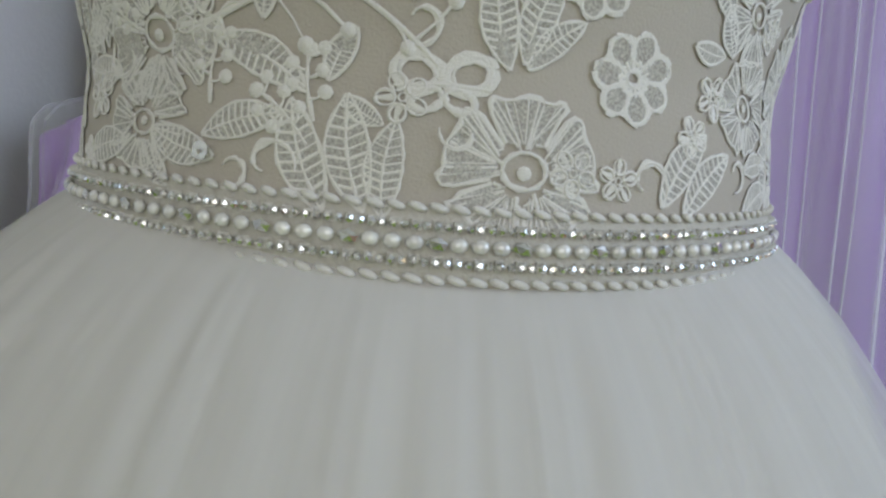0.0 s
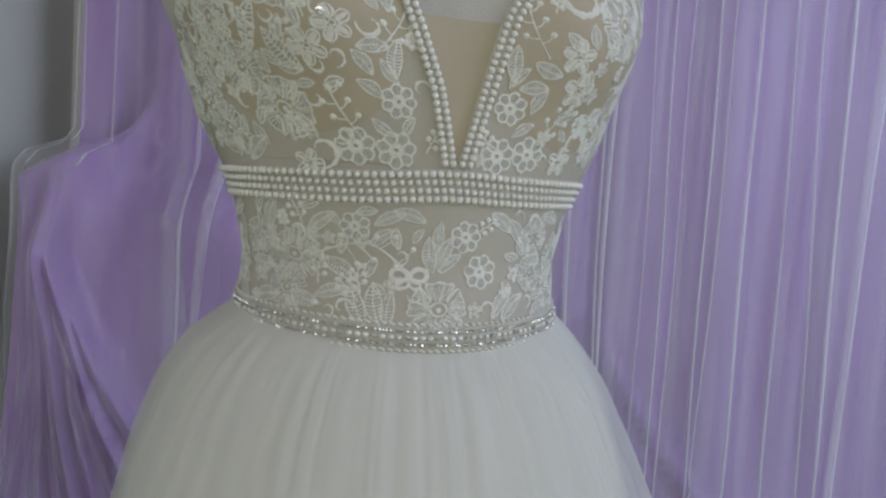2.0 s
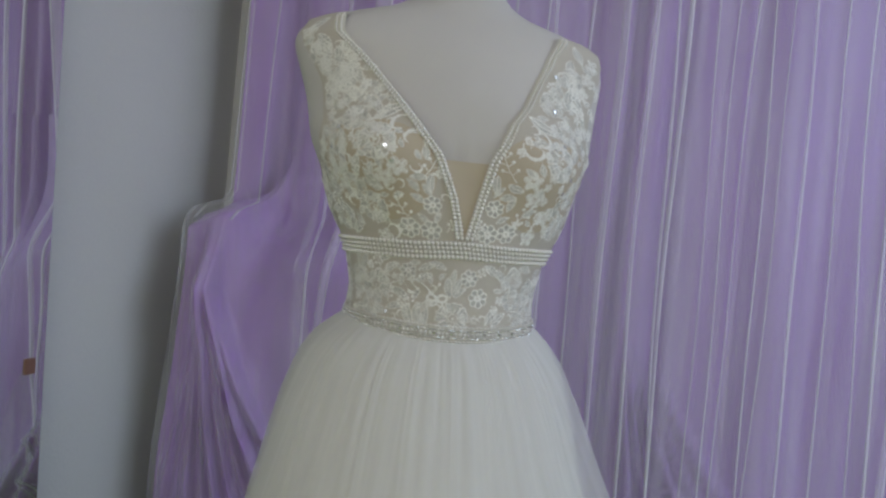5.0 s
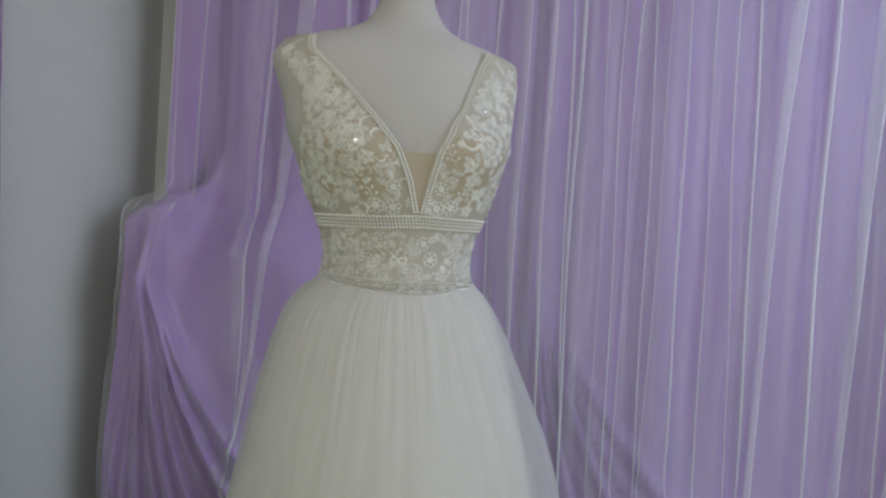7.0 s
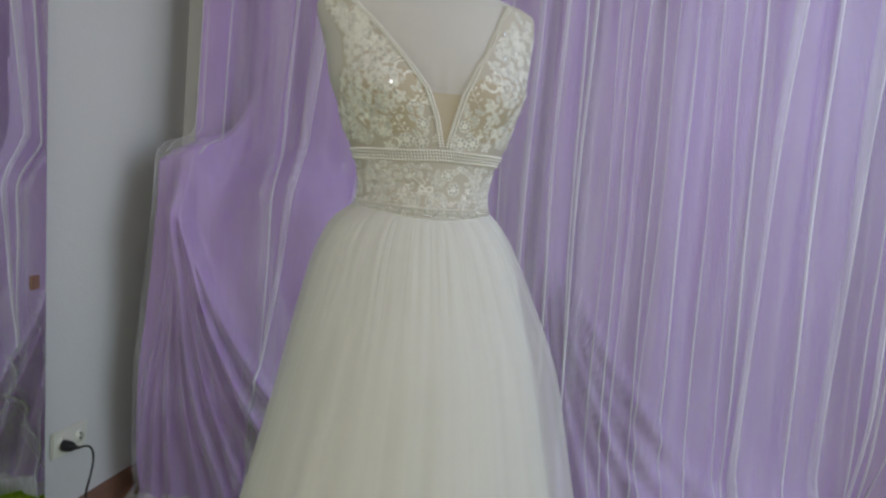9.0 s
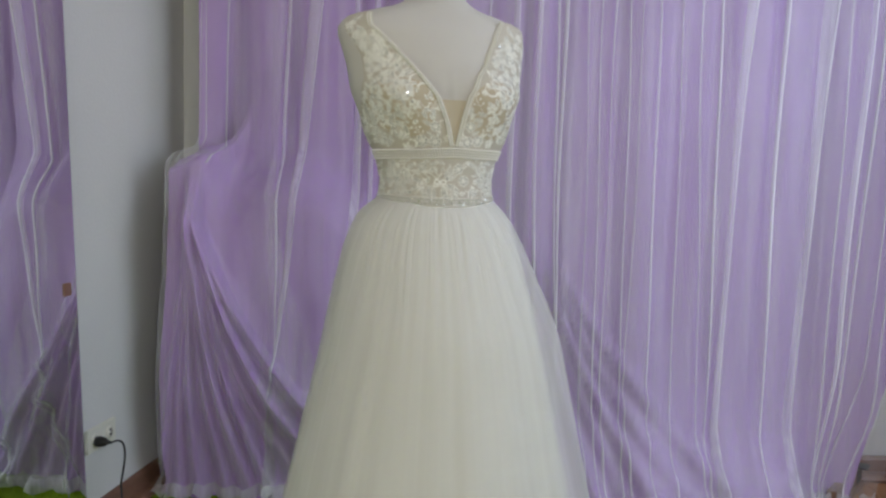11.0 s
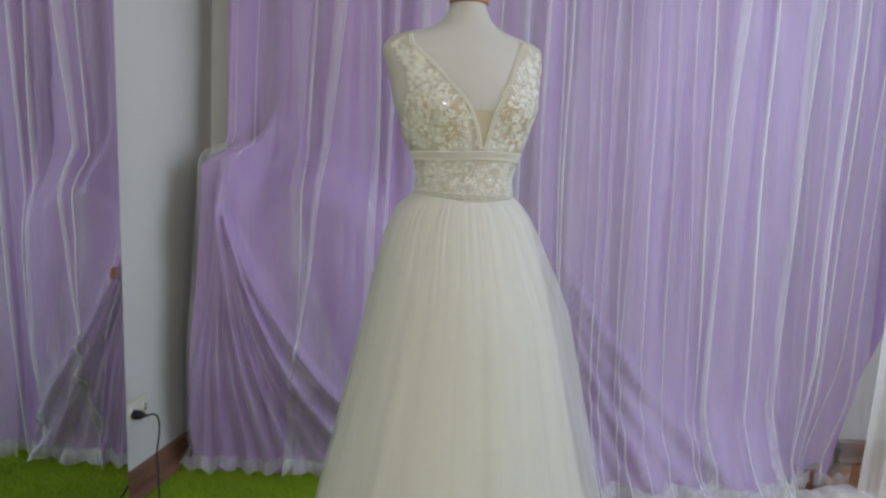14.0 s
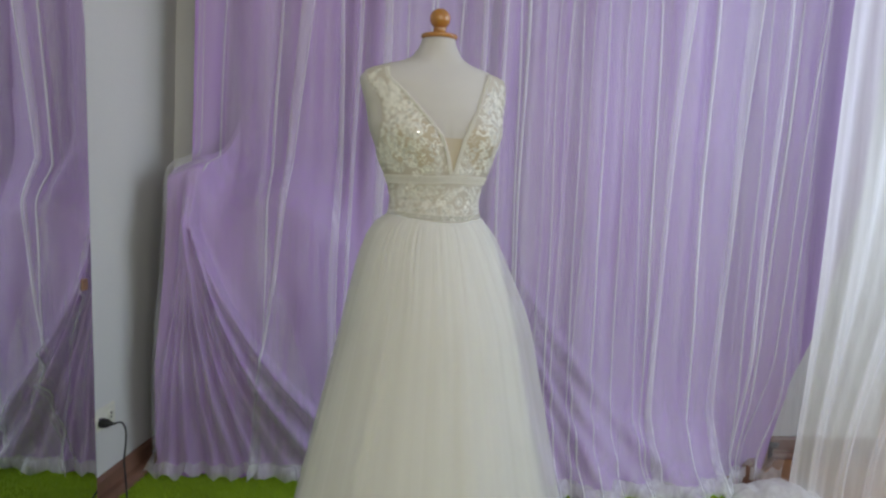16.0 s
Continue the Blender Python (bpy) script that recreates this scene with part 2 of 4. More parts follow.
tagged(cable, "black power plug with a thin black cable hanging down", "cable")
bm = bmesh.new()
lathe(bm, [(0.016, 0), (0.018, 0.012), (0.015, 0.03), (0.006, 0.045), (0.0045, 0.055)], (0, 0, 0), 18)
bmesh.ops.transform(bm, matrix=pose(0, 0, 0, 0, 90, 0), verts=bm.verts)
part("plug", bm, BLACK, cable)
pts = []
for i in range(40):
    u = i / 39
    pts.append((0.055 + 0.03 * math.sin(u * 1.6) + 0.16 * u * u, 0.02 * math.sin(u * 3.0) + 0.045 * math.sin(min(u * 2.2, 1) * math.pi) - 0.28 * u * u, -0.297 * min(1.0, (u * 1.25) ** 1.7) + 0.006 * math.sin(u * 9)))
part("cord", tube(bmesh.new(), pts, 0.0034), BLACK, cable)

# ---------------------------------------------------------------- curtains


def smooth01(a, b, v):
    t = min(1.0, max(0.0, (v - a) / (b - a)))
    return t * t * (3 - 2 * t)


def fan(x, z, xk, zk):
    """Which fold of a swag, gathered at (xk, zk), runs through (x, z)."""
    dz = max(zk - z, 0.02)
    return (x - xk) / dz ** 1.6, dz


def pool(x, z):
    """How far the cloth spreads forward where it lies on the floor."""
    return 0.30 * smooth01(0.85, -0.15, z) ** 2.2 * smooth01(0.15, 0.5, x) * (1 - smooth01(1.3, 1.52, x)) * (1 + 0.25 * noise.noise((x * 9, 0.0, 3.0)))


def crease(x, at, w):
    """A narrow valley in hanging cloth, steeper on one side."""
    d = (x - at) / w
    return math.exp(-d * d) if d < 0 else math.exp(-0.35 * d * d)


CREASES = [(-0.78, 0.03, 0.05), (-0.56, 0.02, 0.035), (-0.30, 0.016, 0.045), (-0.215, 0.02, 0.04), (-0.05, 0.02, 0.03), (0.17, 0.02, 0.03), (0.315, 0.012, 0.06), (0.45, 0.02, 0.035), (0.66, 0.02, 0.018),
           (0.87, 0.03, 0.03), (1.03, 0.02, 0.022), (1.255, 0.024, 0.05), (1.425, 0.018, 0.035), (1.60, 0.02, 0.04), (1.76, 0.02, 0.04)]
SWAG = [(0.10, 0.030, 0.060), (0.19, 0.026, 0.055), (0.27, 0.022, 0.040), (0.36, 0.034, 0.065), (0.48, 0.030, 0.045), (0.62, 0.040, 0.045)]


def cloth_y(x, z):
    """Depth of the hanging satin: soft vertical folds, narrow creases, and a swag low down."""
    y = 1.375
    y += 0.016 * math.sin(x * 15 + 2.4 * noise.noise((x * 2, 0.2 * z, 1.0))) + 0.016 * math.sin(x * 6.1 + 0.4) + 0.022 * noise.noise((x * 7, z * 0.35, 5.0))
    y += 0.006 * noise.noise((x * 16, z * 0.8, 3.0)) + 0.008 * noise.noise((x * 3, z * 2.2, 6.0))
    for n, (at, w, deep) in enumerate(CREASES):
        sway = 0.02 * noise.noise((n * 3.1, z * 0.7, 2.0)) + (0.03 * (z - 1.2) if at > 1.2 else 0.0)
        y += deep * (0.75 + 0.5 * noise.noise((n * 1.7, z * 0.9, 9.0))) * crease(x, at + sway, w) * (1 - 0.7 * smooth01(0.8, 0.2, z) * smooth01(0.3, 0.4, x))
    q, dz = fan(x, z, 0.36, 1.22)
    open_up = smooth01(0.12, 0.6, dz)
    for at, w, high in SWAG:
        d = (q - at + 0.02 * noise.noise((at * 20, z * 1.6, 4.0))) / w
        if -3 < d < 3:
            y -= open_up * high * math.exp(-(d * d) * (0.6 if d < 0 else 2.2))
    return y - 0.03 * smooth01(0.35, 0.0, z) * (0.6 + 0.4 * math.sin(x * 17)) - pool(x, z)


XL = -0.9
rows = []
for j in range(100):
    z = 2.75 * j / 99
    xr = float(np.interp(z, (0.0, 0.72, 1.24, 2.7), (1.60, 1.86, 1.98, 2.08)))
    rows.append([(x, cloth_y(x, z), max(z, 0.004)) for x in (XL + (xr - XL) * i / 419 for i in range(420))])
cloth = new("satin_curtain", mesh_of("satin_curtain", grid(rows), SATIN))
tagged(cloth, "lilac satin backdrop curtain hanging in soft folds to the floor", "curtain")

# folds of the gathered drape: which curve each follows, its width and how far it stands out
DRAPE_FOLDS = [(-0.10, 0.022, 0.036), (-0.045, 0.018, 0.034), (0.01, 0.022, 0.052), (0.075, 0.020, 0.040), (0.135, 0.022, 0.058), (0.20, 0.024, 0.050), (0.275, 0.030, 0.050), (0.375, 0.030, 0.066), (0.445, 0.020, 0.040), (0.505, 0.022, 0.058)]


def drape_y(x, z):
    """The cloth thrown over the covered corner, with folds that fan out from its gathering."""
    dz = max(1.285 - z, 0.02)
    q = (x + 0.862) / dz ** 1.9 if dz > 0.25 else (x + 0.862) / 0.0718
    y = 1.185 - 0.02 * smooth01(1.2, 0.5, z) + 0.09 * smooth01(0.5, 0.0, z)
    w = smooth01(0.02, 0.40, dz)
    thin = 0.010 / max(dz, 0.25) ** 1.9
    for n, (at, wide, high) in enumerate(DRAPE_FOLDS):
        d = (q - at + 0.012 * noise.noise((n * 2.3, z * 1.8, 2.0))) / max(wide, thin)
        if -3 < d < 3:
            y -= w * high * (0.8 + 0.4 * noise.noise((n * 4.1, z * 1.3, 5.0))) * math.exp(-(d * d) * (0.7 if d < 0 else 1.6))
    y += 0.012 * noise.noise((x * 5, z * 3, 8)) + 0.006 * noise.noise((x * 13, z * 5, 3)) + 0.008 * smooth01(0.5, 0.7, q) * w
    y += 0.13 * smooth01(-0.42, -0.08, x) + 0.15 * smooth01(1.05, 1.75, z) * smooth01(-0.86, -0.5, x)
    return y


def drape_face(x, z):
    y = drape_y(x, z) + 0.26 * (1 - smooth01(-1.0, -0.945, x + 0.03 * smooth01(1.2, 0.2, z))) * smooth01(0.0, 0.06, z)
    away = max(smooth01(-0.83, -0.70, x) * smooth01(1.0 + 0.1 * math.sin(x * 9), 1.42, z), smooth01(-0.22, -0.07, x))
    return y + (cloth_y(x, z) - 0.014 - y) * away


rows = []
for j in range(120):
    v = j / 119
    row = []
    for i in range(260):
        u = i / 259
        x = -0.965 + 0.025 * v + (0.92 - 0.03 * v) * u - 0.035 * smooth01(0.75, 0.05, v) * (1 - u) ** 2
        top = 1.245 + 0.05 * smooth01(-0.93, -0.84, x) + 0.30 * smooth01(-0.82, -0.60, x) + 0.006 * math.sin(x * 60)
        z = 0.004 + (top - 0.004) * v
        row.append((x, drape_face(x, z) + 0.10 * smooth01(0.965, 1.0, v) * (1 - smooth01(-0.83, -0.70, x)), z))
    rows.append(row)
drape = new("draped_cloth", mesh_of("draped_cloth", grid(rows), SATIN))
tagged(drape, "dusky lilac cloth gathered into swag folds over a covered corner", "drape")


def tulle_sheet(name, folds, x0, x1, depth, label, seed=1, foot=0.08, bend=None, plain=0.0):
    """Net that hangs in front of the satin; at each fold, given by its place above and below and its width, it doubles back over itself."""
    rnd = random.Random(seed)
    info = [(a, b, w, rnd.uniform(0, 9)) for a, b, w in folds]
    bend = bend or (lambda x, z: x)
    rows = []
    for j in range(90):
        z = 2.75 * j / 89
        f = smooth01(0.14, 0.0, z)
        pts, x, mats = [], x0, []
        for a, b, w, ph in info + [(x1, x1, 0, 0)]:
            fx = b + (a - b) * (z - 0.2) / 1.7 + (0.006 * math.sin(z * 2.3 + ph) + 0.004 * math.sin(z * 5.1 + 2 * ph) if w else 0)
            ww = w * (0.75 + 0.35 * math.sin(z * 1.9 + ph * 2)) * (smooth01(0.3, 0.9, z) if fx < -0.35 else 1.0) + 0.001
            for k in range(10):
                xx = bend(x + (fx - x) * k / 10, z)
                pts.append((xx, depth(xx, z) - 0.004 * math.sin(xx * 70 + z) - 0.006 * noise.noise((xx * 9, z * 1.4, seed))))
                mats.append(0)
            if w:
                edge = min(0.4 * ww, 0.0035)
                for k in range(5):
                    xx = bend(fx + (ww - edge) * k / 4, z)
                    pts.append((xx, depth(xx, z) - 0.010 - 0.004 * math.sin(k * 0.8)))
                    mats.append(1 if k < 4 else 2)
                xx = bend(fx + ww, z)
                pts.append((xx, depth(xx, z) - 0.013))
                mats.append(0)
                x = fx + ww
        rows.append([(px, py - foot * f * (0.5 + 0.5 * math.sin(px * 31 + seed) + 0.5 * noise.noise((px * 14, seed, 1.0))), max(z, 0.003) + 0.014 * f * (1 + math.sin(px * 83 + 2 * seed) + noise.noise((px * 30, seed, 4.0)))) for px, py in pts])
    me = mesh_of(name, grid(rows), TULLE, TULLE_FOLD, TULLE_EDGE)
    me.polygons.foreach_set("material_index", [max(m, 1) if n < 2 else (0 if n < plain else m) for n in range(len(rows) - 1) for m in mats[:-1]])
    return tagged(new(name, me), label, "curtain")


main_folds = [(-0.545, -0.565, 0.012), (-0.465, -0.585, 0.05), (-0.31, -0.30, 0.03), (-0.235, -0.275, 0.018), (-0.13, -0.16, 0.03), (-0.03, -0.02, 0.014), (0.08, 0.08, 0.02), (0.18, 0.18, 0.012), (0.255, 0.27, 0.02), (0.34, 0.37, 0.016), (0.405, 0.46, 0.007),
              (0.52, 0.555, 0.006), (0.63, 0.615, 0.008), (0.72, 0.715, 0.005), (0.78, 0.785, 0.008), (0.93, 0.98, 0.005), (0.99, 1.01, 0.008), (1.09, 1.03, 0.048), (1.36, 1.315, 0.062), (1.47, 1.43, 0.005), (1.585, 1.48, 0.009), (1.715, 1.615, 0.007)]
tulle_sheet("tulle_curtain", main_folds, -0.60, 1.86, lambda x, z: min(1.275 + 0.012 * math.sin(x * 11), cloth_y(x, z) - 0.03, (drape_face(x, z) if x < -0.1 and z < 1.5 else 9) - 0.022), "white tulle layer hanging in fine folds over lilac satin", seed=3,
            bend=lambda x, z: x - 0.17 * smooth01(0.45, 0.0, z) * smooth01(1.35, 1.86, x))
second = [(0.05, 0.05, 0.004), (0.43, 0.445, 0.012), (0.575, 0.585, 0.004), (0.67, 0.675, 0.003), (0.855, 0.865, 0.004), (1.20, 1.20, 0.014), (1.51, 1.46, 0.02), (1.66, 1.55, 0.005)]
tulle_sheet("tulle_curtain", second, -0.15, 1.70, lambda x, z: min(1.235 + 0.01 * math.sin(x * 14), cloth_y(x, z) - 0.05), "second white tulle layer with thin bright fold lines", seed=8, foot=0.05,
            bend=lambda x, z: x - 0.15 * smooth01(0.6, 0.0, z) * smooth01(1.3, 1.7, x))


def left_bend(x, z):
    """The corner net hangs narrow above the gathering, then spreads over the drape below."""
    u = (x + 0.87) / 0.40
    lo = float(np.interp(z, (0.0, 0.12, 0.6, 1.22, 1.262, 1.29, 2.75), (-1.035, -1.01, -0.972, -0.948, -0.935, -0.868, -0.852)))
    hi = float(np.interp(z, (0.0, 0.5, 0.9, 1.3, 2.75), (-0.20, -0.36, -0.50, -0.56, -0.46)))
    return lo + (hi - lo) * (u ** (1.0 + 0.5 * smooth01(0.2, 1.0, z)) if u > 0 else 0.0)


left_folds = [(-0.835, -0.83, 0.006), (-0.79, -0.79, 0.012), (-0.67, -0.68, 0.014)]
tulle_sheet("tulle_curtain", left_folds, -0.87, -0.47, lambda x, z: 1.27 + 0.010 * math.sin(x * 20) + (drape_face(x, min(z, 1.26)) - 0.030 - 1.27) * smooth01(1.33, 1.25, z), "white tulle gathered at the corner and falling over the lilac drape", seed=5, foot=0.035, bend=left_bend, plain=40)

# crumpled end of net left on the floor beside the curtain
rows = []
for j in range(40):
    a = j / 39
    row = []
    for i in range(90):
        th = 2 * math.pi * i / 90
        r = a * (1 + 0.22 * noise.noise((math.cos(th) * 1.6, math.sin(th) * 1.6, 3.0)))
        x, y = 1.55 + 0.23 * r * math.cos(th), 1.06 + 0.13 * r * math.sin(th)
        h = 0.085 * (1 - a ** 2.2) + 0.026 * (1 - 0.5 * a) * noise.noise((x * 16 + 3 * y, y * 9 - 2 * x, 2.0)) + 0.012 * abs(noise.noise((x * 30, y * 12 + x * 8, 7.0)))
        row.append((x, y, max(0.004, h)))
    rows.append(row)
heap = new("fallen_tulle", mesh_of("fallen_tulle", grid(rows, True), VEIL))
tagged(heap, "crumpled end of white tulle lying on the floor", "fabric")

# brown plinth board that closes the backdrop's foot, with a grey bracket on its end
plinth = base("plinth_board", (1.50, 1.25, -0.004), radians(-41))
tagged(plinth, "short brown wooden plinth board with grey metal bracket", "plinth")
part("board", box(bmesh.new(), (-0.016, 0.0, 0.0), (0.016, 0.40, 0.085), 0.004), BROWN, plinth, smooth=False)
part("moulding", box(bmesh.new(), (0.017, 0.0, 0.0), (0.034, 0.40, 0.022), 0.004), BROWN, plinth, smooth=False)
part("bracket", box(box(bmesh.new(), (-0.03, 0.33, 0.086), (0.05, 0.40, 0.092), 0.002), (0.017, 0.33, 0.024), (0.021, 0.40, 0.0855), 0.001), DARK, plinth, "dull grey metal bracket", smooth=False)

# white voile curtain beside the opening
rows = []
for j in range(60):
    z = 0.012 + 2.738 * j / 59
    row = []
    for i in range(120):
        u = i / 119
        x = float(np.interp(z, (0.0, 0.5, 1.2, 2.0, 2.75), (1.575, 1.61, 1.645, 1.69, 1.74))) + (0.34 + 0.35 * smooth01(0.1, 1.3, z)) * u
        row.append((x, 1.05 - 0.12 * u + 0.020 * math.sin(u * 23 + 1.6 * noise.noise((u * 5, z * 0.7, 2))) + 0.005 * math.sin(u * 67 + z), z))
    rows.append(row)
voile = new("voile_curtain", mesh_of("voile_curtain", grid(rows), VEIL))
tagged(voile, "long white voile curtain hanging beside the lilac backdrop", "curtain")

# ---------------------------------------------------------------- the dress form
CX, CY, TURN = 0.0155, -0.0735, radians(17)
HEIGHTS = [1.00, 1.10, 1.155, 1.19, 1.23, 1.27, 1.31, 1.345, 1.39, 1.44, 1.455, 1.47, 1.484, 1.497, 1.51, 1.525, 1.545, 1.552]
WIDTHS = [0.128, 0.114, 0.1062, 0.1035, 0.1125, 0.132, 0.143, 0.157, 0.163, 0.174, 0.173, 0.164, 0.132, 0.085, 0.060, 0.048, 0.0385, 0.038]
DEPTHS = [0.095, 0.085, 0.078, 0.076, 0.081, 0.088, 0.092, 0.094, 0.090, 0.076, 0.070, 0.064, 0.058, 0.052, 0.048, 0.043, 0.0385, 0.038]


def radius(th, z):
    """The body's radius at an angle from its front."""
    a, b = float(np.interp(z, HEIGHTS, WIDTHS)), float(np.interp(z, HEIGHTS, DEPTHS))
    c, s = math.cos(th), math.sin(th)
    r = (abs(s / a) ** 2.08 + abs(c / b) ** 2.08) ** (-1 / 2.08)
    if c > 0:
        for side in (-1, 1):
            d, e = (th - side * radians(43)) / radians(24), (z - 1.325) / 0.045
            r += 0.026 * math.exp(-d * d - e * e)
    return r


def on_body(th, z, off=0.0):
    r = radius(th, z) + off
    sway = float(np.interp(z, (1.25, 1.31, 1.39, 1.45, 1.484, 1.56), (0, -0.004, -0.008, -0.015, -0.007, -0.006)))
    back = 0.0135 * math.sin(th) ** 2 * (1 - 0.7 * smooth01(1.25, 1.42, z))
    return Vector((r * math.sin(th) + sway, back - r * math.cos(th), z))


bm = bmesh.new()
N = 96
zs = [0.98 + 0.012 * i for i in range(37)] + [1.425 + 0.0055 * i for i in range(23)] + [1.552]
rings = [[bm.verts.new(on_body(2 * math.pi * k / N, z) + Vector((0, 0.012 * smooth01(1.44, 1.52, z), 0))) for k in range(N)] for z in zs]
for a, b in zip(rings, rings[1:]):
    for k in range(N):
        bm.faces.new((a[k], a[(k + 1) % N], b[(k + 1) % N], b[k]))
bm.faces.new(rings[-1])
wood_from = len(bm.faces)
cap = (-0.006, 0.012, 1.552)
lathe(bm, [(0.0385, 0), (0.0415, 0.002), (0.0425, 0.006), (0.041, 0.010), (0.030, 0.0125), (0.018, 0.014), (0.0155, 0.018), (0.0145, 0.022), (0.0165, 0.025)], cap, 40)
lathe(bm, [(0.0235 * math.sin(math.pi * k / 16) + 0.0003, 0.0465 - 0.0235 * math.cos(math.pi * k / 16)) for k in range(17)], cap, 40)
lathe(bm, [(0.022, -1.552), (0.022, -0.62), (0.020, -0.56)], (0, 0, 1.552), 20)
lathe(bm, [(0.17, -1.552), (0.17, -1.535), (0.05, -1.515), (0.024, -1.50)], (0, 0, 1.552), 32)
bm.faces.ensure_lookup_table()
for f in bm.faces[wood_from:]:
    f.material_index = 1
form = new("dress_form", mesh_of("dress_form", bm, LINEN, BEECH))
form.location, form.rotation_euler[2] = (CX, CY, 0), TURN
tagged(form, "pale linen dress form with a varnished wooden neck cap and ball", "dress form")

# ---------------------------------------------------------------- the wedding dress
dress = base("wedding_dress", (CX, CY, 0), TURN)
tagged(dress, "ivory wedding dress with lace bodice, pearl trim and tulle skirt", "dress")

V_LEFT = ([1.249, 1.289, 1.33, 1.362, 1.408, 1.451, 1.478], [0.0, -5.2, -14.2, -27.5, -49.0, -67.0, -74.0])
V_RIGHT = ([1.25, 1.28, 1.30, 1.33, 1.369, 1.388, 1.425, 1.478], [4.2, 8.8, 11.5, 15.6, 26.5, 35.0, 49.0, 67.0])
ARM = ([1.25, 1.27, 1.30, 1.33, 1.36, 1.40, 1.44, 1.478], [180.0, 118.0, 87.0, 75.0, 71.0, 73.0, 80.0, 87.0])


def v_edge(side, z):
    t = V_LEFT if side < 0 else V_RIGHT
    return radians(float(np.interp(z, *t)))


def arm_edge(z):
    return radians(float(np.interp(z, *ARM)))


# nude net round the midriff, and a front panel over each breast
part("midriff_panel", grid([[on_body(2 * math.pi * k / 120, 1.14 + 0.11 * j / 22, 0.0014) for k in range(120)] for j in range(23)], True), MESH, dress, "nude sheer mesh midriff")
for side in (-1, 1):
    rows = []
    for j in range(60):
        z = 1.247 + (1.477 - 1.247) * j / 59
        a, b = v_edge(side, z), side * arm_edge(z)
        rows.append([on_body(a + (b - a) * k / 50, z, 0.0014) for k in range(51)])
    part("bodice_panel", grid(rows), MESH, dress, "nude sheer mesh front panel")
    rows = []
    for j in range(30):
        z = 1.262 + 0.098 * j / 29
        half = radians(27) * math.sqrt(max(0.0, 1 - ((z - 1.311) / 0.0492) ** 2)) + 0.02
        rows.append([on_body(side * radians(44) + half * (k / 15 - 1), z, 0.0017) for k in range(31)])
    part("bust_cup", grid(rows), CUP, dress, "padded nude cup")
rows = []
for j in range(20):
    z = 1.247 + 0.079 * j / 19
    a, b = v_edge(-1, z), v_edge(1, z)
    rows.append([on_body(a + (b - a) * k / 16, z, 0.0011) for k in range(17)])
part("v_insert", grid(rows), CUP, dress, "nude mesh insert in the deep neckline")

# ---- lace: strokes and patches drawn flat, then laid on the body


placed = []


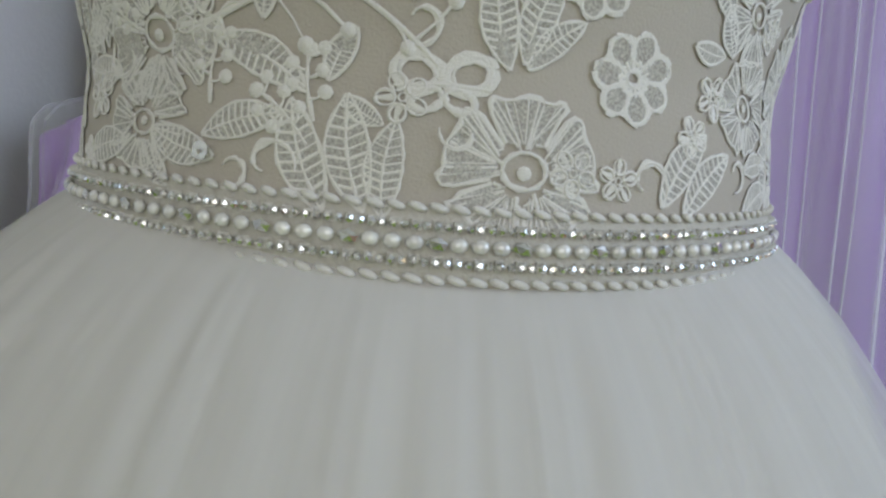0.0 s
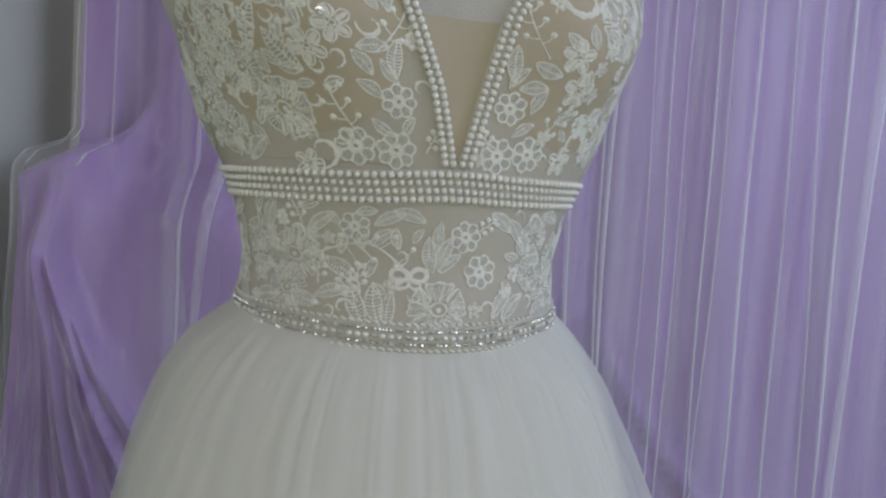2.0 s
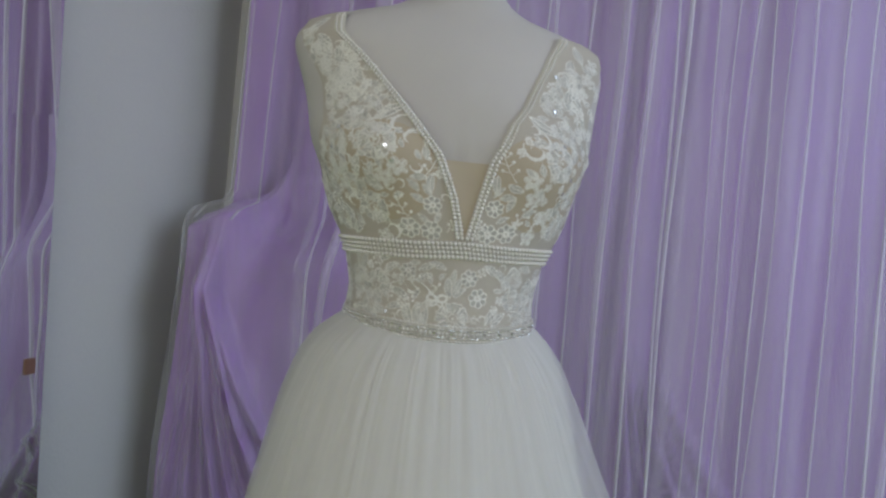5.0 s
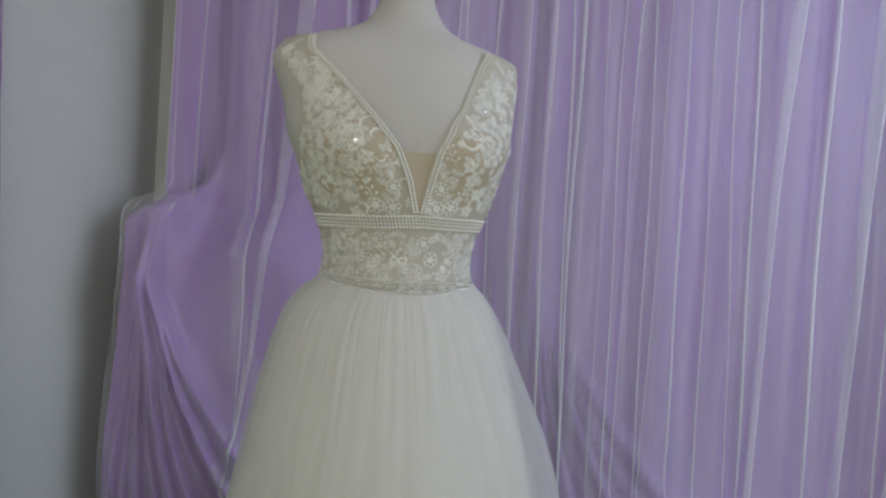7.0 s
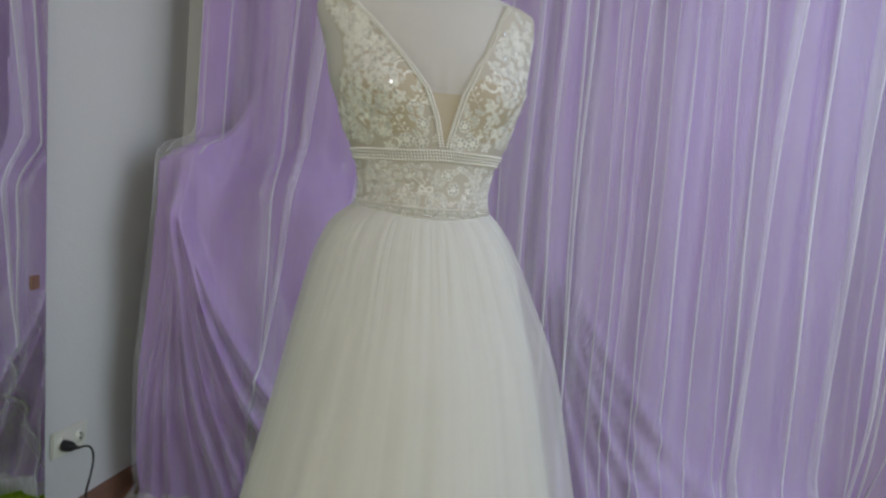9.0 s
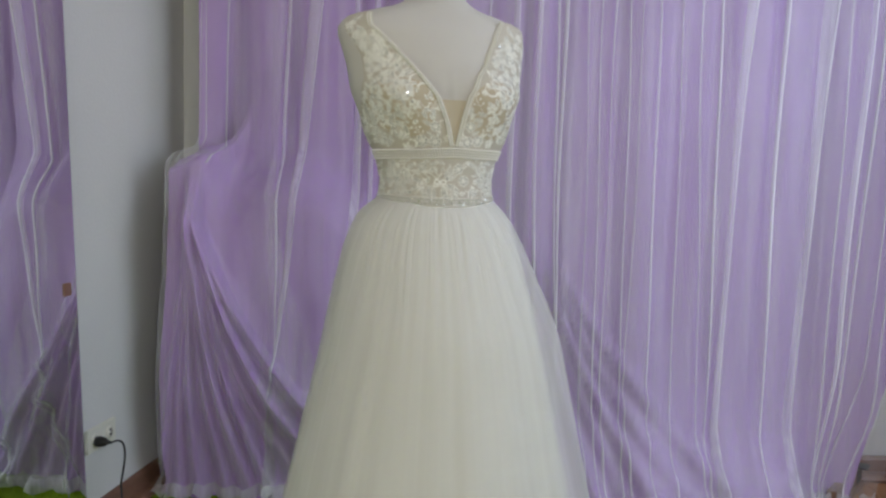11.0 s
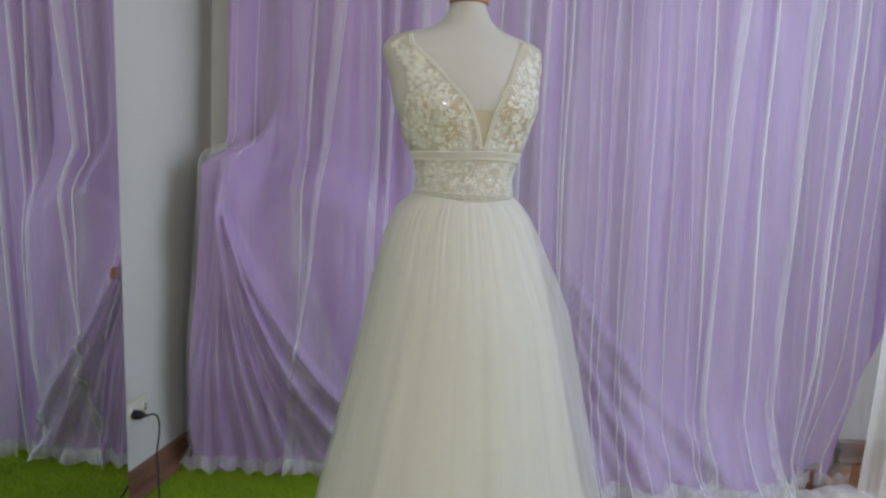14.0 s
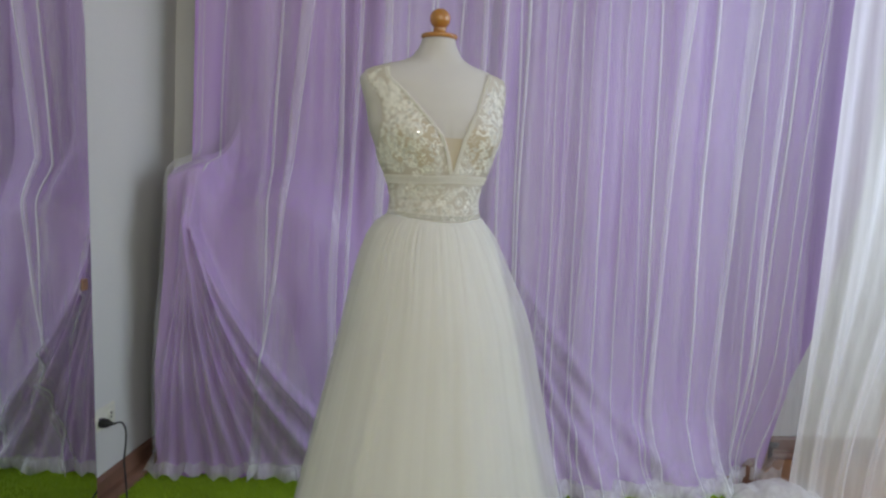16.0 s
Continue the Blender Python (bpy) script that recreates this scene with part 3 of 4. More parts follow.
class Lace:
    """Raised embroidery round a place (angle, height) on the body."""

    def __init__(self, deg, z, turn=0.0, lift=0.0019):
        deg += 2.7 * smooth01(1.26, 1.34, z)
        placed.append((deg, z))
        self.th, self.z, self.r = radians(deg), z, radius(radians(deg), z)
        self.c, self.s, self.lift = math.cos(turn), math.sin(turn), lift
        self.bm = bmesh.new()

    def put(self, u, v, h):
        u, v = self.c * u - self.s * v, self.s * u + self.c * v
        return self.bm.verts.new(on_body(self.th + u / self.r, self.z + v, self.lift + 0.5 * h))

    def stroke(self, pts, w, h=0.0009):
        """A raised cord; w is its half width, or one for each point."""
        rings, n = [], len(pts)
        for i, (u, v) in enumerate(pts):
            a, b = pts[max(i - 1, 0)], pts[min(i + 1, n - 1)]
            du, dv = b[0] - a[0], b[1] - a[1]
            L = math.hypot(du, dv) or 1
            pu, pv = -dv / L, du / L
            ww = (w[i] if isinstance(w, list) else w) * (0.92 + 0.34 * math.sin(i * 2.4 + u * 4000))
            rings.append([self.put(u + pu * k * ww, v + pv * k * ww, hh) for k, hh in ((1, 0.0001), (0.5, 0.55 * h), (-0.5, 0.55 * h), (-1, 0.0001))])
        for a, b in zip(rings, rings[1:]):
            for k in range(3):
                self.bm.faces.new((a[k], a[k + 1], b[k + 1], b[k]))

    def patch(self, pts, h=0.0003):
        """Fine net that fills an outline."""
        n = len(pts)
        mid = self.put(sum(p[0] for p in pts) / n, sum(p[1] for p in pts) / n, h)
        rim = [self.put(u, v, h) for u, v in pts]
        for k in range(n):
            f = self.bm.faces.new((mid, rim[k], rim[(k + 1) % n]))
            f.material_index = 1

    def ring(self, u, v, ru, rv, w, h=0.0009, n=18, turn=0.0):
        c, s = math.cos(turn), math.sin(turn)
        pts = [(u + c * ru * math.cos(t) - s * rv * math.sin(t), v + s * ru * math.cos(t) + c * rv * math.sin(t)) for t in (2 * math.pi * k / n for k in range(n + 1))]
        self.stroke(pts, w, h)

    def dome(self, u, v, r, h):
        n = 8
        top = self.put(u, v, h)
        mid = [self.put(u + r * 0.65 * math.cos(2 * math.pi * k / n), v + r * 0.65 * math.sin(2 * math.pi * k / n), h * 0.8) for k in range(n)]
        low = [self.put(u + r * math.cos(2 * math.pi * k / n), v + r * math.sin(2 * math.pi * k / n), 0) for k in range(n)]
        for k in range(n):
            j = (k + 1) % n
            self.bm.faces.new((top, mid[k], mid[j]))
            self.bm.faces.new((mid[k], low[k], low[j], mid[j]))

    def petal(self, ang, r0, r1, wide, rnd, threads=11, w=0.0006):
        """A petal: corded outline and loose satin stitches inside."""
        ca, sa = math.cos(ang), math.sin(ang)
        out = []
        for k in range(17):
            t = -1 + k / 8
            f = 1 - 0.18 * (1 - abs(math.cos(t * math.pi * 1.5))) * (1 - abs(t))
            rr = r0 + (r1 - r0) * f * math.sqrt(max(0, 1 - t ** 4 * 0.98))
            side = wide * math.sin(t * math.pi / 2) * (0.25 + 0.75 * (rr - r0) / (r1 - r0)) + wide * 0.06 * rnd.uniform(-1, 1)
            out.append((ca * rr - sa * side, sa * rr + ca * side))
        self.stroke(out, w * 0.75, 0.0007)
        self.patch(out)
        for k in range(threads):
            t = (k + 0.5) / threads * 2 - 1
            e = out[min(16, int((t + 1) * 8))]
            b0 = r0 + (r1 - r0) * rnd.uniform(0.02, 0.25)
            self.stroke([(ca * b0 - sa * t * wide * 0.22, sa * b0 + ca * t * wide * 0.22), (e[0] * 0.97, e[1] * 0.97)], 0.00027 * rnd.uniform(0.7, 1.7), 0.0008)

    def done(self, name, mat=None):
        me = mesh_of(name, self.bm, mat or LACE, LACE_NET)
        o = new(name, me)
        o.parent = dress
        return o


rnd = random.Random(7)


def eyelet_flower(deg, z, r, n=7):
    """Round flower with a ring of open eyelets."""
    L = Lace(deg, z, rnd.uniform(0, 1))
    for k in range(n):
        t = 2 * math.pi * k / n
        L.ring(0.62 * r * math.cos(t), 0.62 * r * math.sin(t), 0.33 * r, 0.29 * r, 0.075 * r, 0.0006, 12, t)
        L.stroke([(f * r * math.cos(t + 0.45), f * r * math.sin(t + 0.45)) for f in (0.2, 0.5, 0.85)], 0.05 * r, 0.0005)
        L.patch([(f * r * math.cos(t + a), f * r * math.sin(t + a)) for f, a in ((0.15, 0), (0.5, -0.42), (0.9, -0.3), (0.98, 0), (0.9, 0.3), (0.5, 0.42))])
        L.stroke([(0.14 * r * math.cos(t), 0.14 * r * math.sin(t)), (0.40 * r * math.cos(t), 0.40 * r * math.sin(t))], 0.07 * r, 0.0007)
    L.ring(0, 0, 0.17 * r, 0.17 * r, 0.06 * r, 0.0010, 10)
    return L.done("lace_flower")


def petal_flower(deg, z, r, n=5, turn=None):
    """Large flower with stitched petals and a small ringed heart."""
    L = Lace(deg, z, rnd.uniform(0, 6) if turn is None else turn)
    for k in range(n):
        L.petal(2 * math.pi * k / n + math.pi / 2, 0.26 * r, r * rnd.uniform(0.93, 1.07), 0.62 * r * 5 / n, rnd, 12 if r > 0.013 else 8, max(0.0005, 0.05 * r))
    L.ring(0, 0.03 * r, 0.29 * r, 0.24 * r, 0.04 * r, 0.0009, 14)
    L.dome(0, 0, 0.10 * r, 0.0006)
    return L.done("lace_flower")


def blossom(deg, z, r, n=5):
    """Small flower with filled petals round a dark eye."""
    L = Lace(deg, z, rnd.uniform(0, 6))
    for k in range(n):
        t = 2 * math.pi * k / n
        L.stroke([(f * r * math.cos(t), f * r * math.sin(t)) for f in (0.22, 0.45, 0.72, 0.98)], [0.07 * r, 0.13 * r, 0.15 * r, 0.06 * r], 0.0005)
        L.ring(0.62 * r * math.cos(t), 0.62 * r * math.sin(t), 0.36 * r, 0.30 * r, 0.07 * r, 0.0013, 12, t)
    L.ring(0, 0, 0.16 * r, 0.16 * r, 0.05 * r, 0.0013, 10)
    return L.done("lace_flower")


def leaf(deg, z, r, turn, fat=0.36):
    """Pointed leaf: corded rim, midrib and slanting stitches."""
    L = Lace(deg, z, turn)
    n = 12
    up = [(-r + 2 * r * k / n, fat * r * math.sin(math.pi * k / n) ** 0.8 + 0.12 * r * math.sin(math.pi * k / n)) for k in range(n + 1)]
    lo = [(-r + 2 * r * k / n, -fat * r * math.sin(math.pi * k / n) ** 0.8 + 0.12 * r * math.sin(math.pi * k / n)) for k in range(n + 1)]
    L.stroke(up, max(0.0004, 0.04 * r), 0.0007)
    L.stroke(lo, max(0.0004, 0.04 * r), 0.0007)
    L.patch(up + lo[::-1][1:-1])
    L.stroke([(u, 0.12 * r * math.sin(math.pi * k / n)) for k, (u, v) in enumerate(up)], 0.04 * r, 0.0008)
    for k in range(1, n):
        for e in (up, lo):
            L.stroke([(up[k][0] - 0.10 * r, 0.12 * r * math.sin(math.pi * k / n)), e[k]], 0.034 * r, 0.0007)
    return L.done("lace_leaf")


def sprig(deg, z, r, turn, flip=1):
    """Curved stem with small round berries on short stalks."""
    L = Lace(deg, z, turn)
    stem = [(flip * 0.25 * r * math.sin(2.2 * t), r * (t * 2 - 1)) for t in (k / 10 for k in range(11))]
    L.stroke(stem, 0.00048)
    for k, s in ((3, 1), (4, -1), (6, 1), (7, -1), (9, 1)):
        u, v = stem[k]
        e = (u + s * 0.42 * r, v + 0.22 * r)
        L.stroke([(u, v), ((u + e[0]) / 2, v + 0.05 * r), e], 0.0004)
        L.dome(e[0], e[1], 0.0017, 0.0008)
    L.dome(stem[-1][0], stem[-1][1], 0.0018, 0.0008)
    return L.done("lace_sprig")


def scroll(deg, z, r, turn, flip=1):
    """C-shaped tapering scroll with a curled end."""
    L = Lace(deg, z, turn)
    pts, ws = [], []
    for k in range(22):
        t = k / 21
        a, q = flip * (4.6 * t - 0.8), r * (1 - 0.62 * t)
        pts.append((q * math.cos(a) * flip, q * math.sin(a)))
        ws.append(r * (0.07 + 0.13 * math.sin(math.pi * min(1, t * 1.15))))
    L.stroke(pts, [w * 0.8 for w in ws], 0.0006)
    L.stroke(pts, 0.03 * r, 0.0012)
    return L.done("lace_scroll")


def twin_loop(deg, z, r):
    """Butterfly-like pair of loops."""
    L = Lace(deg, z)
    for s in (-1, 1):
        L.ring(s * 0.48 * r, 0.22 * r, 0.46 * r, 0.36 * r, 0.10 * r, 0.0006, 16, s * 0.3)
        L.ring(s * 0.48 * r, 0.22 * r, 0.34 * r, 0.25 * r, 0.05 * r, 0.0006, 16, s * 0.3)
        L.ring(s * 0.30 * r, -0.28 * r, 0.30 * r, 0.20 * r, 0.08 * r, 0.0010, 14, -s * 0.4)
    L.stroke([(-0.9 * r, -0.05 * r), (0, 0.02 * r), (0.9 * r, -0.05 * r)], 0.05 * r, 0.0012)
    return L.done("lace_scroll")


# midriff
petal_flower(0.0, 1.1660, 0.0165, 5, 0.0)
for d, z, r in ((9.7, 1.2085, 0.0095), (18.2, 1.1885, 0.0105), (-33.8, 1.2115, 0.0085)):
    eyelet_flower(d, z, r)
for d, z, r in ((-55.7, 1.1925, 0.0150), (-57.5, 1.1730, 0.0115), (-70.0, 1.2010, 0.0105), (-84.0, 1.184, 0.013), (44.0, 1.2090, 0.0115), (46.0, 1.1870, 0.0120), (62.0, 1.197, 0.0135), (60.0, 1.172, 0.0115), (80.0, 1.2, 0.013)):
    petal_flower(d, z, r)
for d, z, r, t in ((-39.4, 1.1864, 0.0115, -0.5), (-45.3, 1.2122, 0.0100, 0.7), (-21.2, 1.2164, 0.0090, 0.4), (-14.0, 1.2186, 0.0095, -0.3), (-4.6, 1.1975, 0.0105, 1.75), (1.6, 1.1985, 0.0105, 1.25), (-1.5, 1.2085, 0.0085, 1.55),
                   (4.0, 1.193, 0.008, 0.75), (-31.7, 1.1670, 0.0125, 1.9), (-25.0, 1.1680, 0.0125, 1.75), (-20.0, 1.1650, 0.0105, 1.5), (29.8, 1.1695, 0.0115, 0.9), (35.5, 1.1665, 0.0115, 0.75)):
    leaf(d, z, r, t)
for d, z, r, t in ((-41.5, 1.1729, 0.0090, 0.3), (-50.5, 1.1685, 0.0092, 2.8), (25.2, 1.2175, 0.0096, -0.6), (33.0, 1.2125, 0.009, -0.9), (-66.0, 1.166, 0.01, 0.2), (-63.0, 1.215, 0.01, 1.2), (52.0, 1.163, 0.01, 0.4), (-78.0, 1.167, 0.01, 2.2), (72.0, 1.176, 0.011, 1.9), (53.0, 1.221, 0.009, -0.2)):
    leaf(d, z, r, t, 0.42)
for d, z, r, t in ((-54.0, 1.2165, 0.0085, 0.5), (-36.0, 1.174, 0.008, 0.9), (17.0, 1.2155, 0.0075, -0.9)):
    sprig(d, z, r, t)
twin_loop(-13.0, 1.1830, 0.0110)
# long branch with berries across the midriff
L = Lace(-32.0, 1.195)


def at(deg, z):
    return (radians(deg + 32.0) * L.r, z - 1.195)


stem = [at(-50 + 36 * t, 1.192 + 0.0105 * math.sin(math.pi * min(1.0, t * 0.82 + 0.02)) - 0.010 * max(0.0, t - 0.6) / 0.4) for t in (k / 20 for k in range(21))]
L.stroke(stem, [0.0010 - 0.0005 * k / 20 for k in range(21)], 0.0010)
for d, z, k in ((-27, 1.193, 9), (-33, 1.190, 7), (-26, 1.206, 11), (-19, 1.2065, 14), (-12, 1.200, 18), (-18.5, 1.190, 16), (-39, 1.2055, 6)):
    e = at(d, z)
    L.stroke([stem[k], ((stem[k][0] + e[0]) / 2 + 0.0006, (stem[k][1] + e[1]) / 2), e], 0.0004, 0.0010)
    L.dome(e[0], e[1], 0.0019, 0.0014)
L.done("lace_sprig")
scroll(-37.0, 1.1650, 0.0060, 0.5)
scroll(-42.5, 1.1630, 0.0045, 2.0, -1)
scroll(22.0, 1.166, 0.006, 0.3)

# breasts and straps
for d, z, r in ((-19.0, 1.2800, 0.0092), (-32.4, 1.2555, 0.0105), (-19.8, 1.2545, 0.0105), (18.8, 1.2820, 0.0092), (17.5, 1.2555, 0.0105), (29.5, 1.2580, 0.0105)):
    eyelet_flower(d, z, r)
for d, z, r in ((-35.1, 1.3144, 0.0092), (-40.5, 1.3030, 0.0092), (31.9, 1.3128, 0.0094), (36.5, 1.2958, 0.0096), (48.3, 1.2790, 0.0100), (-46.9, 1.2450, 0.0080), (44.0, 1.2560, 0.0090)):
    blossom(d, z, r)
for d, z, r, n in ((-44.5, 1.3385, 0.0185, 6), (43.5, 1.3350, 0.0185, 6), (-49.5, 1.2730, 0.0150, 5), (-58.0, 1.2935, 0.0130, 5), (-69.4, 1.2630, 0.0140, 5), (-56.5, 1.3600, 0.0135, 5), (52.0, 1.3680, 0.0135, 5), (-54.0, 1.3880, 0.0120, 5),
                   (-66.5, 1.3830, 0.0150, 5), (-64.0, 1.3180, 0.0150, 5), (-76.0, 1.4270, 0.0110, 5), (62.0, 1.4300, 0.0110, 5), (47.0, 1.3960, 0.0115, 5), (-68.0, 1.403, 0.0100, 5), (60.0, 1.305, 0.0150, 5), (62.0, 1.270, 0.0140, 5), (-82.0, 1.284, 0.0130, 5), (-90.0, 1.262, 0.012, 5)):
    petal_flower(d, z, r, n)
for d, z, r, t in ((-20.3, 1.3010, 0.0100, 1.5), (-22.0, 1.2945, 0.0070, 2.2), (17.3, 1.3055, 0.0100, 1.65), (19.0, 1.2985, 0.0070, 0.9), (-52.7, 1.3120, 0.0130, 1.2), (-46.0, 1.3010, 0.0120, 2.2), (25.0, 1.2710, 0.0070, 0.6), (-23.5, 1.2660, 0.0070, 2.5),
                   (-42.3, 1.3680, 0.0150, 0.6), (-49.0, 1.3760, 0.0120, 2.3), (39.0, 1.3720, 0.0150, 2.6), (-59.8, 1.3330, 0.0130, 1.7), (58.1, 1.4060, 0.0130, 1.2), (-60.0, 1.4070, 0.0115, 2.0)):
    leaf(d, z, r, t)
for d, z, r, t in ((-26.5, 1.3055, 0.0075, 0.1), (-29.0, 1.2975, 0.0070, -0.9), (-27.0, 1.2850, 0.0070, -0.6), (26.0, 1.3045, 0.0080, 2.8), (24.0, 1.2935, 0.0075, 0.1), (27.0, 1.2870, 0.0070, 1.2), (-65.5, 1.3500, 0.0120, 1.1), (-70.0, 1.2950, 0.0120, 2.0), (-62.0, 1.2520, 0.0100, 0.7),
                   (54.0, 1.2900, 0.0110, 1.9), (66.0, 1.3300, 0.0120, 1.4), (-80.0, 1.4400, 0.0070, 0.6), (70.0, 1.4440, 0.0070, 2.3), (54.0, 1.3440, 0.0110, 0.7)):
    leaf(d, z, r, t, 0.45)
for d, z, r, t, f in ((-22.8, 1.3160, 0.0140, -0.45, 1), (-33.0, 1.2725, 0.0135, 0.35, -1), (22.0, 1.3235, 0.0145, 0.35, -1), (33.5, 1.2765, 0.0130, -0.5, 1), (-63.0, 1.4180, 0.0080, 0.0, 1)):
    sprig(d, z, r, t, f)
for d, z, r, t, f in ((-30.5, 1.3420, 0.0125, 0.2, 1), (31.5, 1.3440, 0.0125, 0.2, -1), (-42.5, 1.2520, 0.0095, 2.2, -1), (47.0, 1.2670, 0.0095, 0.9, 1), (-36.5, 1.3560, 0.0110, 1.5, 1), (36.0, 1.3580, 0.0110, 1.5, -1), (-60.0, 1.2770, 0.0085, 1.0, 1)):
    scroll(d, z, r, t, f)

# loose appliqué edges standing proud at the armholes and sides
for k in range(46):
    side = -1 if k % 3 else 1
    z = rnd.uniform(1.25, 1.435)
    lim = min(math.degrees(arm_edge(z)), 100)
    d = side * rnd.uniform(max(60 if side < 0 else 52, lim - 26), lim - 1)
    (leaf(d, z, rnd.uniform(0.007, 0.011), rnd.uniform(0, 3.1), 0.45) if k % 2 else blossom(d, z, rnd.uniform(0.006, 0.009)))
for k in range(16):
    d = rnd.choice((-1, 1)) * rnd.uniform(66, 100)
    z = rnd.uniform(1.165, 1.222)
    (leaf(d, z, rnd.uniform(0.007, 0.010), rnd.uniform(0, 3.1), 0.45) if k % 2 else blossom(d, z, rnd.uniform(0.006, 0.009)))

for k in range(14):
    side, z = (-1, 1)[k % 2], 1.408 + 0.0085 * (k // 2)
    a, b = math.degrees(v_edge(side, z)) + side * 6, side * (min(110.0, math.degrees(arm_edge(z))) - 2)
    d = a + (b - a) * (0.25 + 0.5 * ((k // 2) % 2)) - 2.7
    (leaf(d, z, 0.0095, 1.2 + 0.6 * (k % 3), 0.45) if k % 4 < 2 else blossom(d, z, 0.0085))

# small sprays that knit the large motifs together
tries = 0
while tries < 3000 and len(placed) < 560:
    tries += 1
    if rnd.random() < 0.3:
        d, z, gap = rnd.uniform(-100, 70), rnd.uniform(1.163, 1.223), 0.0078
        if -8 < d < 30 and z > 1.17:
            continue
    else:
        side, z = rnd.choice((-1, -1, 1)), rnd.uniform(1.252, 1.437)
        lo, hi = math.degrees(v_edge(side, z)) + side * 5, side * (min(110.0, math.degrees(arm_edge(z))) - 1)
        d0 = rnd.uniform(min(lo, hi), max(lo, hi))
        d, gap = d0, (0.0056 if abs(d0) > 38 else 0.0076)
        if abs(d) < 33 and z < 1.34:
            gap = 0.0105
    r0 = radius(radians(d), z)
    if any(abs(z - b) < gap and math.hypot(radians(d - a) * r0, z - b) < gap for a, b in placed):
        continue
    k = rnd.random()
    if k < 0.45:
        leaf(d, z, rnd.uniform(0.0045, 0.0075), rnd.uniform(0, 3.1), 0.42)
    elif k < 0.62:
        blossom(d, z, rnd.uniform(0.0040, 0.0060))
    elif k < 0.82:
        scroll(d, z, rnd.uniform(0.0040, 0.0065), rnd.uniform(0, 6), rnd.choice((-1, 1)))
    else:
        sprig(d, z, rnd.uniform(0.005, 0.008), rnd.uniform(-1, 1), rnd.choice((-1, 1)))

# sequins sewn into the lace
for d, z in ((-46.0, 1.1665), (-37.0, 1.3185), (-40.0, 1.3330), (46.0, 1.3530), (50.0, 1.3200), (53.0, 1.4280), (47.0, 1.3900), (49.0, 1.3050), (-62.0, 1.3500), (-66.0, 1.330)):
    L = Lace(d, z, 0, 0.0042)
    L.ring(0, 0, 0.0013, 0.0013, 0.0007, 0.0004, 14)
    L.done("sequin", SEQUIN)

# ---- pearls
bm = bmesh.new()
bmesh.ops.create_uvsphere(bm, u_segments=8, v_segments=5, radius=1.0)
pearl_mesh = mesh_of("pearl", bm, PEARL)
spare = bmesh.new()
pearls = [0]


def pearl(p, r):
    """One sewn-on pearl; past three hundred they join one strand."""
    if pearls[0] < 296:
        o = new("pearl", pearl_mesh)
        o.parent, o.location, o.scale = dress, p, (r, r, r)
    else:
        bmesh.ops.create_uvsphere(spare, u_segments=8, v_segments=5, radius=r, matrix=Matrix.Translation(p))
    pearls[0] += 1


def band_z(th, row):
    """The pearl band under the bust rises a little at its middle."""
    return 1.2275 + row * 0.0046 + 0.0022 * math.exp(-(math.degrees(th) / 22) ** 2) + 0.0018 * math.sin(th * 1.2)


def band_rows(lo, hi):
    for row in range(4):
        th = radians(lo)
        while th < radians(hi):
            z = band_z(th, row)
            pearl(on_body(th, z, 0.0034), 0.0022 if row in (0, 3) else 0.0019)
            th += 0.0043 / radius(th, z)


band_rows(-62, 55)
rows = [[on_body(2 * math.pi * k / 120, band_z(2 * math.pi * k / 120 if k <= 60 else 2 * math.pi * k / 120 - 2 * math.pi, 0) - 0.003 + 0.0195 * j / 4, 0.0019) for k in range(120)] for j in range(5)]
part("underbust_band", grid(rows, True), BELT, dress, "ivory ribbon under rows of pearls")
for side in (-1, 1):
    for off in (0.0, 1.0):
        z = 1.2495
        while z < 1.474:
            e = v_edge(side, z)
            r = radius(e, z)
            p, q = on_body(e, z), on_body(v_edge(side, z + 0.002), z + 0.002)
            step = 0.0041 * 0.002 / max((q - p).length, 1e-4)
            taper = 1.0 - 0.25 * smooth01(1.33, 1.42, z)
            pearl(on_body(e + side * (-0.0006 + off * 0.0046 * taper) / r, z, 0.0034), 0.0021 * taper)
            z += step
    rows = []
    for j in range(60):
        z = 1.2475 + 0.228 * j / 59
        e = v_edge(side, z)
        rows.append([on_body(e + side * (-0.0026 + 0.0085 * k / 4) / radius(e, z), z, 0.0024 - (0.001 if k in (0, 4) else 0)) for k in range(5)])
    part("neckline_trim", grid(rows), BELT, dress, "ivory ribbon along the deep neckline")
band_rows(-110, -62)
band_rows(55, 110)

# ---- jewelled belt


def belt_z(th):
    return 1.1500 + 0.0075 * (1 - math.cos(th)) * 0.9


